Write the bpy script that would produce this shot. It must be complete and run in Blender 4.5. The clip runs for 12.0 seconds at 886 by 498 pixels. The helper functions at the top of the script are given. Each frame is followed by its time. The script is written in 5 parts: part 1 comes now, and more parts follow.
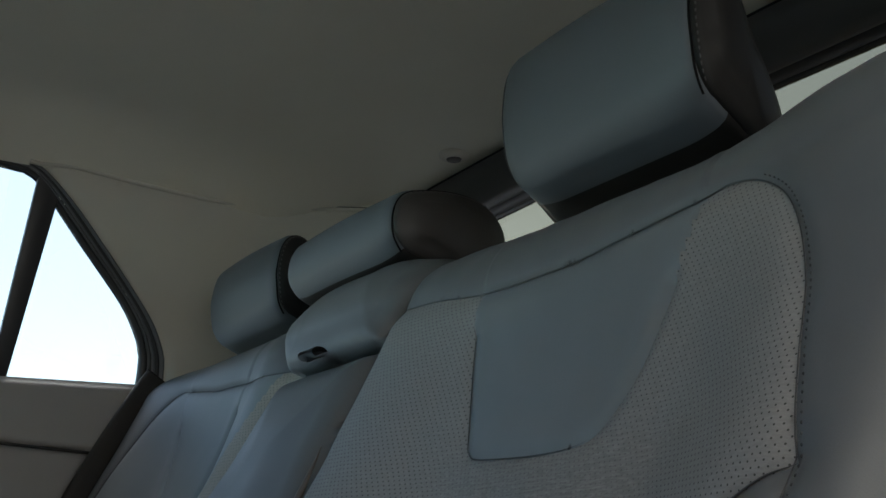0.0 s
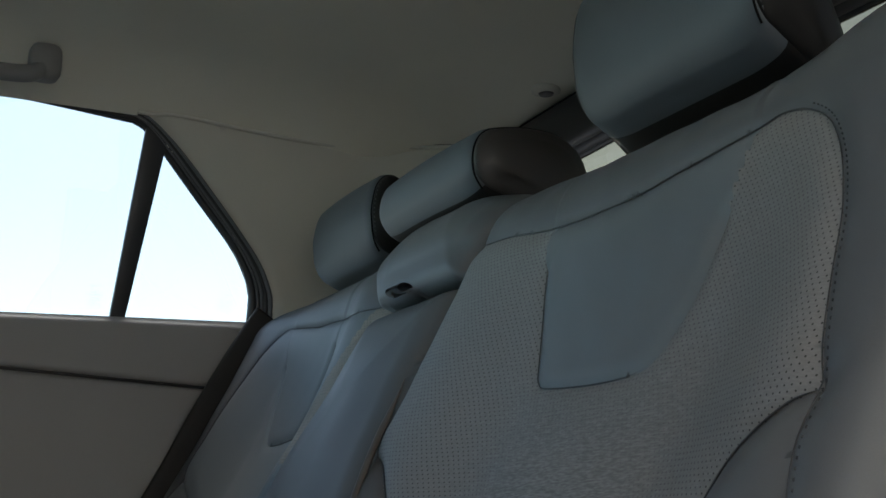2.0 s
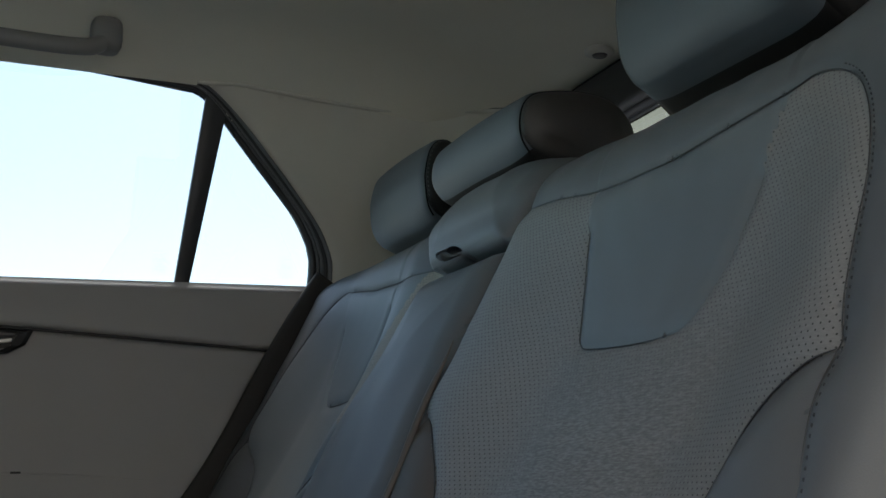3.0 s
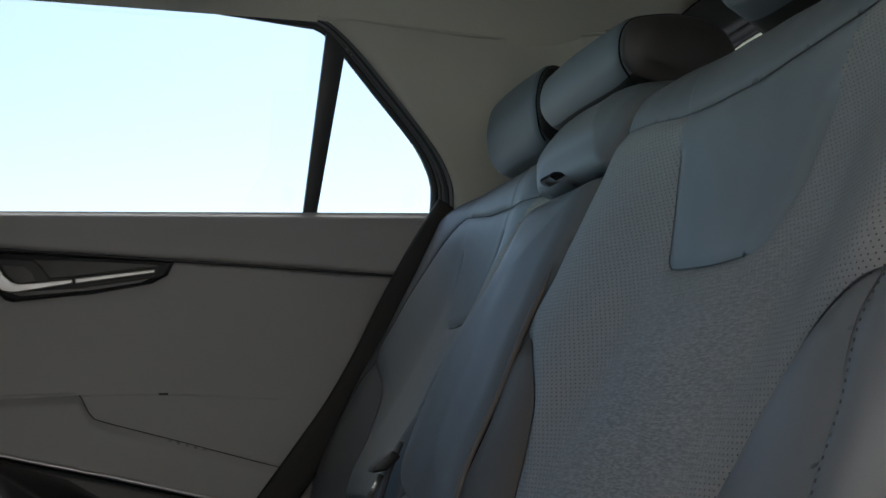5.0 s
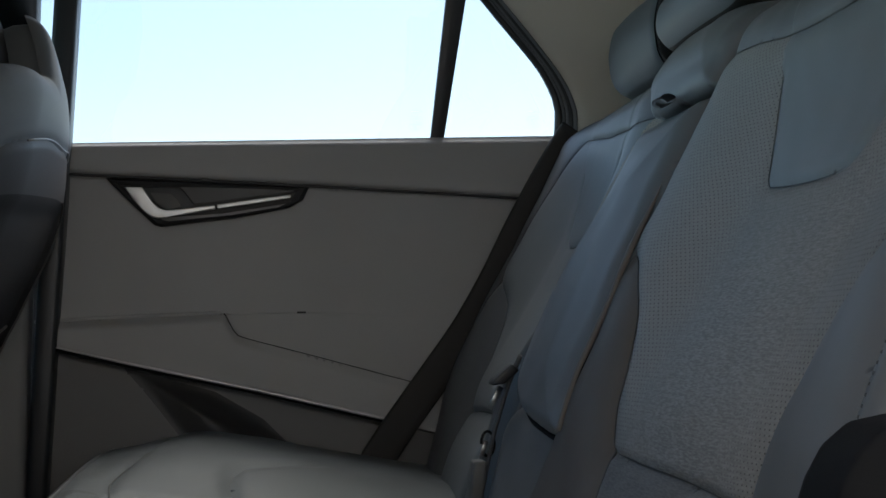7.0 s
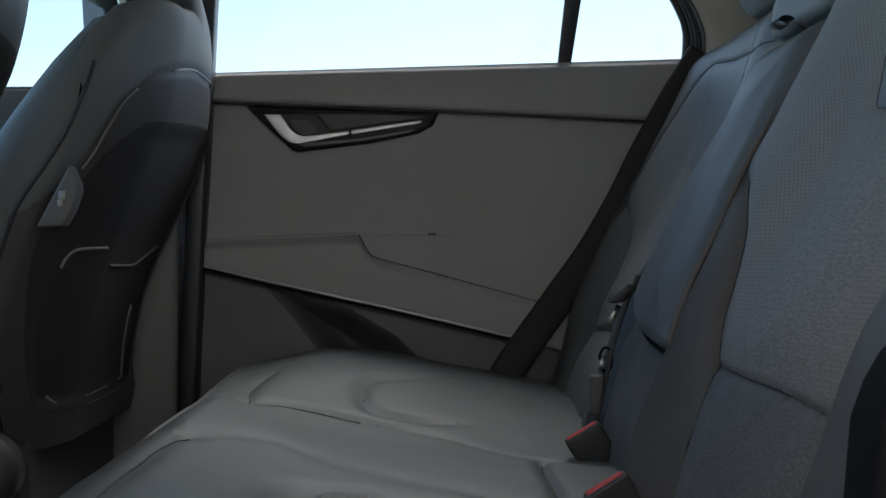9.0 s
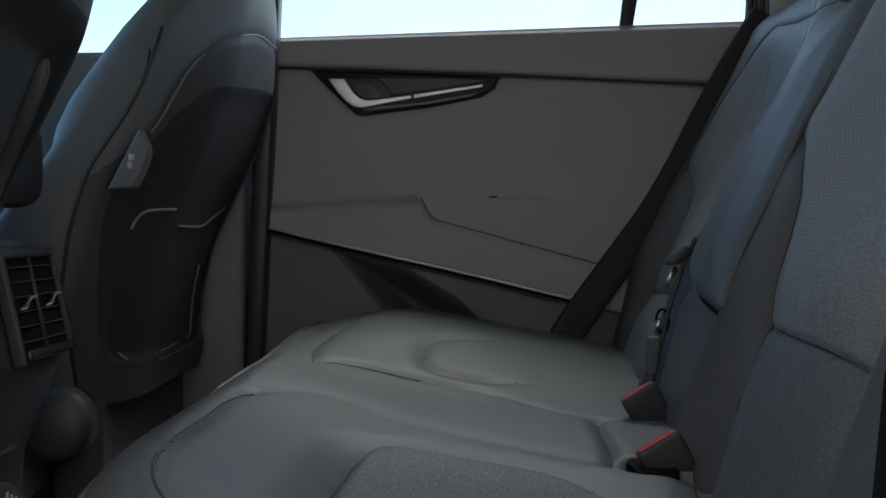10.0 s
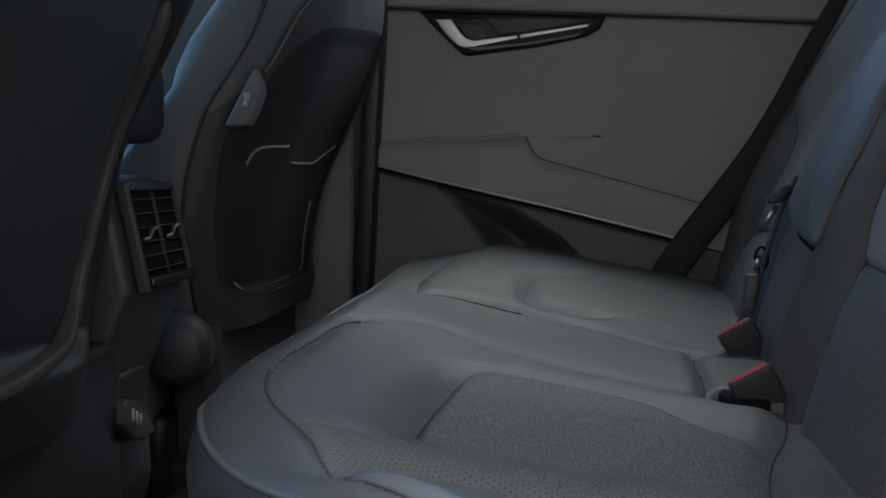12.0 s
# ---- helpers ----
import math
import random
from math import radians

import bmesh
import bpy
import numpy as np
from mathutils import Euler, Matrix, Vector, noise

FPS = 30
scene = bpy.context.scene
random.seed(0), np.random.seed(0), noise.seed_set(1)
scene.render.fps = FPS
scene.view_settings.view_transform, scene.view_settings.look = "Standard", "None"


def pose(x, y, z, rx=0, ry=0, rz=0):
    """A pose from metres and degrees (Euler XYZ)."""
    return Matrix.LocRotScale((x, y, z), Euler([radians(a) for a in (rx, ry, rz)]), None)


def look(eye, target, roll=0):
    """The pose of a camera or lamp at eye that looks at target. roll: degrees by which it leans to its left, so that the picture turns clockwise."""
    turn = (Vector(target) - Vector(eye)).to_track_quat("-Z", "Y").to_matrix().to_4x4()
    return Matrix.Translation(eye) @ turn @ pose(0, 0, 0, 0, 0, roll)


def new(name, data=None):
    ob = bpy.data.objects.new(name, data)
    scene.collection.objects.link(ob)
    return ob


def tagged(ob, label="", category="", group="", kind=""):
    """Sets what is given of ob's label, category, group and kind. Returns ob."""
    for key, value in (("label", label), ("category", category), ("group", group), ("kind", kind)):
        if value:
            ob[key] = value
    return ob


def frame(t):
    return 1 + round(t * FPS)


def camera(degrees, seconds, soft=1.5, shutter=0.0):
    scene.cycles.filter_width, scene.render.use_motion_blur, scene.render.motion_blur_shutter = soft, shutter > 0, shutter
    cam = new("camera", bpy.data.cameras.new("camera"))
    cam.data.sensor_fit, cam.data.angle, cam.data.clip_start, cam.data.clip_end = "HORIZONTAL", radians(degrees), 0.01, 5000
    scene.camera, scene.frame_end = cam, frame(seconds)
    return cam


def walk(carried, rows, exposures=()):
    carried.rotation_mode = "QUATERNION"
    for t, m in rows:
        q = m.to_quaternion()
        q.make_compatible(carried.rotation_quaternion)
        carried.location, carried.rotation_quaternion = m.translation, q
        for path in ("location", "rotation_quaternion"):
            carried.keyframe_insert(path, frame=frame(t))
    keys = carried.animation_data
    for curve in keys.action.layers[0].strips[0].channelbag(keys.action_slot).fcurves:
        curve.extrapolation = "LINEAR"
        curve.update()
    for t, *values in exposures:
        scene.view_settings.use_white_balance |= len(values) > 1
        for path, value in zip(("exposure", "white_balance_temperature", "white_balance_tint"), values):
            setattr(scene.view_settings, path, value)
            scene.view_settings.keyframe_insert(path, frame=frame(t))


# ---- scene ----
cam = camera(40.161, 12.0)
PATH = [
    (0.0, look((-1.0647, 0.4780, 0.4921), (-0.2543, -0.0377, 0.7700), -0.150)),
    (0.5, look((-1.0763, 0.4704, 0.4914), (-0.2497, -0.0258, 0.7568), -0.289)),
    (1.0, look((-1.0895, 0.4643, 0.4903), (-0.2469, -0.0115, 0.7425), -0.229)),
    (1.5, look((-1.1030, 0.4573, 0.4890), (-0.2441, 0.0040, 0.7275), -0.208)),
    (2.0, look((-1.1160, 0.4503, 0.4871), (-0.2415, 0.0206, 0.7119), -0.191)),
    (2.5, look((-1.1303, 0.4432, 0.4858), (-0.2402, 0.0385, 0.6958), -0.169)),
    (3.0, look((-1.1448, 0.4368, 0.4845), (-0.2397, 0.0585, 0.6788), -0.200)),
    (5.0, look((-1.2063, 0.4093, 0.4813), (-0.2512, 0.1438, 0.6125), -0.643)),
    (5.5, look((-1.2224, 0.4037, 0.4793), (-0.2576, 0.1675, 0.5943), -0.608)),
    (6.0, look((-1.2380, 0.3986, 0.4777), (-0.2647, 0.1916, 0.5771), -0.623)),
    (6.5, look((-1.2532, 0.3926, 0.4746), (-0.2727, 0.2150, 0.5593), -0.568)),
    (7.0, look((-1.2696, 0.3863, 0.4731), (-0.2830, 0.2391, 0.5426), -0.583)),
    (9.0, look((-1.3287, 0.3622, 0.4644), (-0.3292, 0.3347, 0.4741), -0.320)),
    (9.5, look((-1.3412, 0.3565, 0.4634), (-0.3412, 0.3574, 0.4578), -0.219)),
    (10.0, look((-1.3547, 0.3511, 0.4612), (-0.3553, 0.3796, 0.4418), -0.145)),
    (10.5, look((-1.3673, 0.3479, 0.4603), (-0.3693, 0.4017, 0.4270), -0.020)),
    (11.0, look((-1.3794, 0.3446, 0.4578), (-0.3834, 0.4220, 0.4121), 0.050)),
    (11.5, look((-1.3915, 0.3406, 0.4561), (-0.3982, 0.4402, 0.3991), 0.110)),
    (12.0, look((-1.4015, 0.3382, 0.4550), (-0.4109, 0.4569, 0.3879), 0.193)),
]
walk(cam, PATH, exposures=[(0.0, 3.95, 7200, 4), (3.0, 3.9, 7100, 5), (6.0, 3.84, 6900, 6), (9.0, 3.82, 6700, 6), (12.0, 3.77, 6500, 6)])

# ---- light ----
world = bpy.data.worlds.new("sky")
scene.world = world
world.use_nodes = True
wn = world.node_tree.nodes
sky = wn.new("ShaderNodeTexSky")
sky.sky_type = "NISHITA"
sky.sun_disc = False
sky.sun_elevation, sky.sun_rotation = radians(56), radians(110)
sky.dust_density, sky.air_density, sky.ozone_density = 1.0, 1.0, 1.3
wn["Background"].inputs["Strength"].default_value = 0.12
world.node_tree.links.new(sky.outputs["Color"], wn["Background"].inputs["Color"])
sun = new("sun", bpy.data.lights.new("sun", "SUN"))
sun.data.energy, sun.data.angle, sun.data.color = 0.26, radians(50), (1.0, 0.985, 0.96)
sun.matrix_world = look((4.2, -1.6, 6.6), (0.0, 0.0, 0.0))


# ---- materials ----
def shader(name, base, rough=0.5, metal=0.0, spread=0.12, scale=60.0, bump=0.15, fine=900.0, spec=0.5):
    """A principled material with blotchy variation, fine grain and relief."""
    m = bpy.data.materials.new(name)
    m.use_nodes = True
    nt = m.node_tree
    n, l = nt.nodes, nt.links
    p = n["Principled BSDF"]
    p.inputs["Roughness"].default_value = rough
    p.inputs["Metallic"].default_value = metal
    p.inputs["Specular IOR Level"].default_value = spec
    tc = n.new("ShaderNodeTexCoord")
    big = n.new("ShaderNodeTexNoise")
    big.inputs["Scale"].default_value, big.inputs["Detail"].default_value = scale * 0.12, 4
    small = n.new("ShaderNodeTexNoise")
    small.inputs["Scale"].default_value, small.inputs["Detail"].default_value = fine, 3
    for q in (big, small):
        l.new(tc.outputs["Object"], q.inputs["Vector"])
    add = n.new("ShaderNodeMath")
    add.operation = "MULTIPLY_ADD"
    l.new(big.outputs["Fac"], add.inputs[0])
    add.inputs[1].default_value = 0.7
    half = n.new("ShaderNodeMath")
    half.operation = "MULTIPLY"
    half.inputs[1].default_value = 0.3
    l.new(small.outputs["Fac"], half.inputs[0])
    l.new(half.outputs[0], add.inputs[2])
    ramp = n.new("ShaderNodeMapRange")
    ramp.inputs["From Min"].default_value, ramp.inputs["From Max"].default_value = 0.3, 0.7
    ramp.inputs["To Min"].default_value, ramp.inputs["To Max"].default_value = 1 - spread, 1 + spread
    l.new(add.outputs[0], ramp.inputs["Value"])
    mul = n.new("ShaderNodeVectorMath")
    mul.operation = "SCALE"
    mul.inputs[0].default_value = base
    l.new(ramp.outputs[0], mul.inputs["Scale"])
    l.new(mul.outputs[0], p.inputs["Base Color"])
    rr = n.new("ShaderNodeMapRange")
    rr.inputs["To Min"].default_value, rr.inputs["To Max"].default_value = rough - 0.08, min(1, rough + 0.08)
    l.new(big.outputs["Fac"], rr.inputs["Value"])
    l.new(rr.outputs[0], p.inputs["Roughness"])
    b = n.new("ShaderNodeBump")
    b.inputs["Strength"].default_value, b.inputs["Distance"].default_value = bump, 0.0006
    l.new(small.outputs["Fac"], b.inputs["Height"])
    l.new(b.outputs[0], p.inputs["Normal"])
    return m


def perforated(name, base, axes=(0, 2), step=(0.0052, 0.0036), hole=0.14, streak=0.12, plain=None, dark=0.15, oblong=1.0):
    """Woven-look upholstery with staggered rows of punched holes and light horizontal threads."""
    m = shader(name, base, 0.62, 0, 0.08, 60, 0.2, 700)
    nt = m.node_tree
    n, l = nt.nodes, nt.links
    p = n["Principled BSDF"]
    tc = n["Texture Coordinate"]
    sep = n.new("ShaderNodeSeparateXYZ")
    l.new(tc.outputs["Object"], sep.inputs[0])

    def op(kind, a, b=None, c=None):
        q = n.new("ShaderNodeMath")
        q.operation = kind
        for i, v in enumerate((a, b, c)):
            if v is None:
                continue
            if isinstance(v, (int, float)):
                q.inputs[i].default_value = v
            else:
                l.new(v, q.inputs[i])
        return q.outputs[0]

    u = op("DIVIDE", sep.outputs[axes[0]], step[0])
    v = op("DIVIDE", sep.outputs[axes[1]], step[1])
    row = op("FLOOR", v)
    shift = op("MULTIPLY", op("MODULO", row, 2.0), 0.5)
    fu = op("SUBTRACT", op("FRACT", op("ADD", u, shift)), 0.5)
    fv = op("SUBTRACT", op("FRACT", v), 0.5)
    fu = op("MULTIPLY", fu, step[0] / step[1] / oblong)
    d = op("SQRT", op("ADD", op("MULTIPLY", fu, fu), op("MULTIPLY", fv, fv)))
    mask = n.new("ShaderNodeMapRange")
    mask.inputs["From Min"].default_value, mask.inputs["From Max"].default_value = hole, hole + 0.07
    mask.inputs["To Min"].default_value, mask.inputs["To Max"].default_value = dark, 1.0
    l.new(d, mask.inputs["Value"])
    holes = mask.outputs[0]
    if plain:
        # the middle of the panel is woven without holes: plain is its middle, half width and lower, upper end
        mid = op("ABSOLUTE", op("SUBTRACT", sep.outputs[axes[0]], plain[0]))
        zone = n.new("ShaderNodeMapRange")
        zone.interpolation_type = "SMOOTHSTEP"
        zone.inputs["From Min"].default_value, zone.inputs["From Max"].default_value = plain[1] * 0.35, plain[1] * 1.1
        l.new(mid, zone.inputs["Value"])
        zone2 = n.new("ShaderNodeMapRange")
        zone2.interpolation_type = "SMOOTHSTEP"
        zone2.inputs["From Min"].default_value, zone2.inputs["From Max"].default_value = plain[2], plain[3]
        l.new(sep.outputs[axes[1]], zone2.inputs["Value"])
        show = op("MAXIMUM", zone.outputs[0], zone2.outputs[0])
        holes = op("SUBTRACT", 1.0, op("MULTIPLY", show, op("SUBTRACT", 1.0, holes)))
    # threads: noise drawn out along the first axis
    scale = [2000.0, 2000.0, 2000.0]
    scale[axes[0]] = 380.0
    vm = n.new("ShaderNodeVectorMath")
    vm.operation = "MULTIPLY"
    l.new(tc.outputs["Object"], vm.inputs[0])
    vm.inputs[1].default_value = scale
    th = n.new("ShaderNodeTexNoise")
    th.inputs["Scale"].default_value, th.inputs["Detail"].default_value = 0.35, 2
    l.new(vm.outputs[0], th.inputs["Vector"])
    tr = n.new("ShaderNodeMapRange")
    tr.inputs["From Min"].default_value, tr.inputs["From Max"].default_value = 0.35, 0.75
    tr.inputs["To Min"].default_value, tr.inputs["To Max"].default_value = 1 - streak, 1 + streak * 1.6
    l.new(th.outputs["Fac"], tr.inputs["Value"])
    thread = tr.outputs[0]
    if plain:
        calm = op("SUBTRACT", 1.0, op("MULTIPLY", show, 0.7))
        thread = op("ADD", 1.0, op("MULTIPLY", calm, op("SUBTRACT", thread, 1.0)))
    tot = op("MULTIPLY", holes, thread)
    old = p.inputs["Base Color"].links[0].from_socket
    sc = n.new("ShaderNodeVectorMath")
    sc.operation = "SCALE"
    l.new(old, sc.inputs[0])
    l.new(tot, sc.inputs["Scale"])
    l.new(sc.outputs[0], p.inputs["Base Color"])
    b = n.new("ShaderNodeBump")
    b.inputs["Strength"].default_value, b.inputs["Distance"].default_value = 0.12, 0.0004
    l.new(tot, b.inputs["Height"])
    l.new(n["Bump"].outputs[0], b.inputs["Normal"])
    l.new(b.outputs[0], p.inputs["Normal"])
    return m


def glass(name, tint, rough=0.0):
    m = bpy.data.materials.new(name)
    m.use_nodes = True
    n, l = m.node_tree.nodes, m.node_tree.links
    out = n["Material Output"]
    tr = n.new("ShaderNodeBsdfTransparent")
    tr.inputs["Color"].default_value = (*tint, 1)
    gl = n.new("ShaderNodeBsdfGlossy")
    gl.inputs["Roughness"].default_value = rough
    fr = n.new("ShaderNodeFresnel")
    fr.inputs["IOR"].default_value = 1.45
    mx = n.new("ShaderNodeMixShader")
    l.new(fr.outputs[0], mx.inputs[0])
    l.new(tr.outputs[0], mx.inputs[1])
    l.new(gl.outputs[0], mx.inputs[2])
    l.new(mx.outputs[0], out.inputs["Surface"])
    return m


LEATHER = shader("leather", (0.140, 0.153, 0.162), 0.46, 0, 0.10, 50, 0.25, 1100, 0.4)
# darker copy of the same leather, with shade put into its colour
LEATHER_SHADED = shader("dark_grey_leather", (0.096, 0.099, 0.103), 0.46, 0, 0.10, 50, 0.25, 1100, 0.4)
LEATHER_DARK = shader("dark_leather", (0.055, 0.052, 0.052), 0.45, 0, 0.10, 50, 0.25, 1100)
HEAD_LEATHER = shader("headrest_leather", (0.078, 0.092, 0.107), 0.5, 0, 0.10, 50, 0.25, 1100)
# browned leathers: warm light from the left is put into their colour
GUSSET = shader("brown_grey_leather", (0.105, 0.092, 0.083), 0.55, 0, 0.10, 50, 0.25, 1100, 0.3)
BOLSTER_WARM = shader("warm_lit_bolster_leather", (0.088, 0.076, 0.068), 0.55, 0, 0.10, 50, 0.25, 1100, 0.25)
SEAT_LEATHER = shader("front_seat_leather", (0.126, 0.132, 0.134), 0.55, 0, 0.10, 50, 0.25, 1100, 0.25)
# black cheek leather, which also stands for shade on headrest undersides
HEAD_DARK = shader("black_and_shaded_headrest_leather", (0.014, 0.0135, 0.0135), 0.5, 0, 0.10, 50, 0.25, 1100, 0.22)
HEAD_BROWN = shader("brown_grey_headrest_leather", (0.037, 0.034, 0.032), 0.5, 0, 0.10, 50, 0.25, 1100)
PERF = perforated("perforated_fabric", (0.192, 0.184, 0.178), streak=0.27, plain=(-0.375, 0.15, 0.50, 0.64))
PERF_STRIP = perforated("perforated_strip_fabric", (0.25, 0.215, 0.18))
PERF_SEAT = perforated("perforated_cushion_fabric", (0.150, 0.155, 0.158), axes=(0, 1), step=(0.0085, 0.0038), hole=0.17, streak=0.06, dark=0.4, oblong=1.8)
# darker than the cushion knit: shade of the low panels is put in
KNIT = perforated("shaded_knit_fabric", (0.102, 0.103, 0.104), hole=0.0, streak=0.25)
KNIT_SEAT = perforated("knit_cushion_fabric", (0.150, 0.156, 0.160), axes=(0, 1), hole=0.0, streak=0.42)
THREAD = shader("stitch_thread", (0.045, 0.045, 0.047), 0.7)
PIPING = shader("seam_cord", (0.10, 0.105, 0.11), 0.5)
CORD = shader("piping_cord", (0.12, 0.125, 0.13), 0.45)
HEADLINER = shader("headliner_cloth", (0.70, 0.68, 0.58), 0.95, 0, 0.05, 40, 0.5, 500)
TRIM_GREY = shader("pillar_plastic", (0.56, 0.545, 0.48), 0.75, 0, 0.05, 40, 0.3, 700)
DOOR_SOFT = shader("door_soft_plastic", (0.325, 0.318, 0.310), 0.55, 0, 0.06, 40, 0.3, 900)
DOOR_HARD = shader("door_hard_plastic", (0.128, 0.124, 0.120), 0.5, 0, 0.07, 40, 0.3, 900)
DOOR_DARK = shader("door_dark_plastic", (0.085, 0.082, 0.08), 0.5, 0, 0.08, 40, 0.3, 900)
MATTE_BLACK = shader("matte_black_plastic", (0.007, 0.007, 0.0075), 0.8, 0, 0.1, 40, 0.3, 800, 0.1)
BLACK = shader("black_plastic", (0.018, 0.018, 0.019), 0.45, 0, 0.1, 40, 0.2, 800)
GLOSS = shader("glossy_black_plastic", (0.012, 0.012, 0.013), 0.18, 0, 0.05, 40, 0.05, 800)
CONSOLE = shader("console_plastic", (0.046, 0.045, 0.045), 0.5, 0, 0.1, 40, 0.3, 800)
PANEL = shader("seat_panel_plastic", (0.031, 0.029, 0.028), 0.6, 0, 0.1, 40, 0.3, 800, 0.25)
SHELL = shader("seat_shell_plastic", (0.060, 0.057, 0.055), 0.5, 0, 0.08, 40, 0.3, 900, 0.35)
TRIM_MID = shader("grey_hard_plastic", (0.20, 0.198, 0.195), 0.5, 0, 0.06, 40, 0.3, 900)
# paler than the shell: highlights on edges and ribs put into colour
EDGE = shader("highlight_plastic_edge", (0.22, 0.22, 0.215), 0.3, 0, 0.06, 40, 0.1, 900)
RUBBER = shader("door_seal_rubber", (0.022, 0.024, 0.027), 0.4, 0, 0.1, 40, 0.15, 600)
SEAL_MATTE = shader("matte_seal_rubber", (0.031, 0.029, 0.028), 0.65, 0, 0.12, 40, 0.2, 600, 0.3)
SEAL_GREY = shader("grey_seal", (0.12, 0.13, 0.14), 0.35, 0, 0.08, 40, 0.1, 600)
CHROME = shader("satin_chrome", (0.50, 0.495, 0.49), 0.36, 1.0, 0.03, 40, 0.03, 400)
STEEL = shader("steel_tongue", (0.36, 0.36, 0.35), 0.34, 1.0, 0.05, 40, 0.05, 400)
RED = shader("red_button", (0.55, 0.06, 0.07), 0.45, 0, 0.06, 40, 0.1, 600)
WEBBING = perforated("belt_webbing", (0.05, 0.05, 0.052), hole=0.0, streak=0.3)
CARPET = shader("floor_carpet", (0.05, 0.05, 0.05), 0.95, 0, 0.3, 80, 0.9, 350)
WHITE_INK = shader("white_icon_ink", (0.40, 0.40, 0.39), 0.6)
ASPHALT = shader("worn_asphalt", (0.075, 0.070, 0.062), 0.9, 0, 0.2, 4, 0.6, 60)
# warm tone chosen for the light that the added wall throws inside
WALL = shader("bounce_wall", (0.350, 0.295, 0.242), 0.9, 0, 0.1, 4, 0.4, 40)
PAINT = shader("car_paint", (0.20, 0.21, 0.22), 0.3, 0.0, 0.03, 10, 0.0, 100)
PRINT = glass("grey_print", (0.90, 0.92, 0.93))
# dark tint holds down the brightness of the sky seen through the panes
GLASS = glass("window_glass", (0.110, 0.1195, 0.1235))
# tints of the two added panes filter the light from the front
WINDSCREEN = glass("blue_tinted_windscreen_glass", (0.58, 0.82, 0.92))
SIDE_GLASS = glass("dark_side_glass", (0.22, 0.24, 0.24))
REAR_GLASS = glass("privacy_rear_glass", (0.042, 0.036, 0.024))


# ---- mesh helpers ----
def empty(name, at=(0, 0, 0)):
    e = new(name)
    e.location = at
    return e


def finish(ob, material, parent=None, label="", smooth=True):
    ob.data.materials.append(material)
    if smooth:
        ob.data.polygons.foreach_set("use_smooth", [True] * len(ob.data.polygons))
    if parent:
        ob.parent = parent
        ob.matrix_parent_inverse = Matrix.Translation(-parent.matrix_basis.translation) if parent.parent is None else Matrix()
    if label:
        ob["label"] = label
    return ob


def raw(name, verts, faces, material, parent=None, label="", smooth=True):
    me = bpy.data.meshes.new(name)
    me.from_pydata([tuple(v) for v in verts], [], faces)
    me.update()
    return finish(new(name, me), material, parent, label, smooth)


def part(name, bm, material, parent=None, label="", smooth=True):
    bmesh.ops.recalc_face_normals(bm, faces=bm.faces)
    me = bpy.data.meshes.new(name)
    bm.to_mesh(me)
    bm.free()
    return finish(new(name, me), material, parent, label, smooth)


def block(lo, hi, bevel=0.004, seg=2, m=None):
    bm = bmesh.new()
    bmesh.ops.create_cube(bm, size=1)
    for v in bm.verts:
        v.co = Vector([(lo[i] + hi[i]) / 2 + v.co[i] * (hi[i] - lo[i]) for i in range(3)])
    if bevel:
        bmesh.ops.bevel(bm, geom=bm.edges[:], offset=bevel, segments=seg, affect="EDGES", profile=0.6)
    if m is not None:
        bmesh.ops.transform(bm, matrix=m, verts=bm.verts)
    return bm


def smooth_line(pts, n=12, closed=False):
    """Catmull-Rom through the points."""
    p = np.array(pts, float)
    if closed:
        p = np.vstack([p[-1], p, p[0], p[1]])
    else:
        p = np.vstack([2 * p[0] - p[1], p, 2 * p[-1] - p[-2]])
    out = []
    for i in range(1, len(p) - 2):
        for t in np.linspace(0, 1, n, endpoint=False):
            a, b, c, d = p[i - 1 : i + 3]
            out.append(0.5 * (2 * b + (c - a) * t + (2 * a - 5 * b + 4 * c - d) * t**2 + (3 * b - a - 3 * c + d) * t**3))
    if not closed:
        out.append(p[-2])
    return np.array(out)


def tube(points, radius, sides=8, closed=False, flat=None):
    """A swept round (or flat: (half width, half thickness, up vector)) bar along 3D points."""
    pts = [Vector(p) for p in points]
    bm = bmesh.new()
    rings = []
    for i, p in enumerate(pts):
        a = pts[i - 1] if i or closed else pts[i]
        b = pts[(i + 1) % len(pts)] if i + 1 < len(pts) or closed else pts[i]
        d = (b - a).normalized()
        up = Vector(flat[2]) if flat else Vector((0.13, 0.31, 0.94))
        s = d.cross(up).normalized()
        u = s.cross(d).normalized()
        r = radius[i] if isinstance(radius, (list, tuple)) else radius
        ring = []
        for k in range(sides):
            q = 2 * math.pi * (k + 0.5) / sides
            if flat:
                c, sn = math.cos(q), math.sin(q)
                e = 0.5
                ring.append(bm.verts.new(p + s * flat[0] * math.copysign(abs(c) ** e, c) + u * flat[1] * math.copysign(abs(sn) ** e, sn)))
            else:
                ring.append(bm.verts.new(p + s * r * math.cos(q) + u * r * math.sin(q)))
        rings.append(ring)
    n = len(rings)
    for i in range(n if closed else n - 1):
        a, b = rings[i], rings[(i + 1) % n]
        for k in range(sides):
            bm.faces.new((a[k], a[(k + 1) % sides], b[(k + 1) % sides], b[k]))
    if not closed:
        bm.faces.new(rings[0])
        bm.faces.new(rings[-1])
    return bm


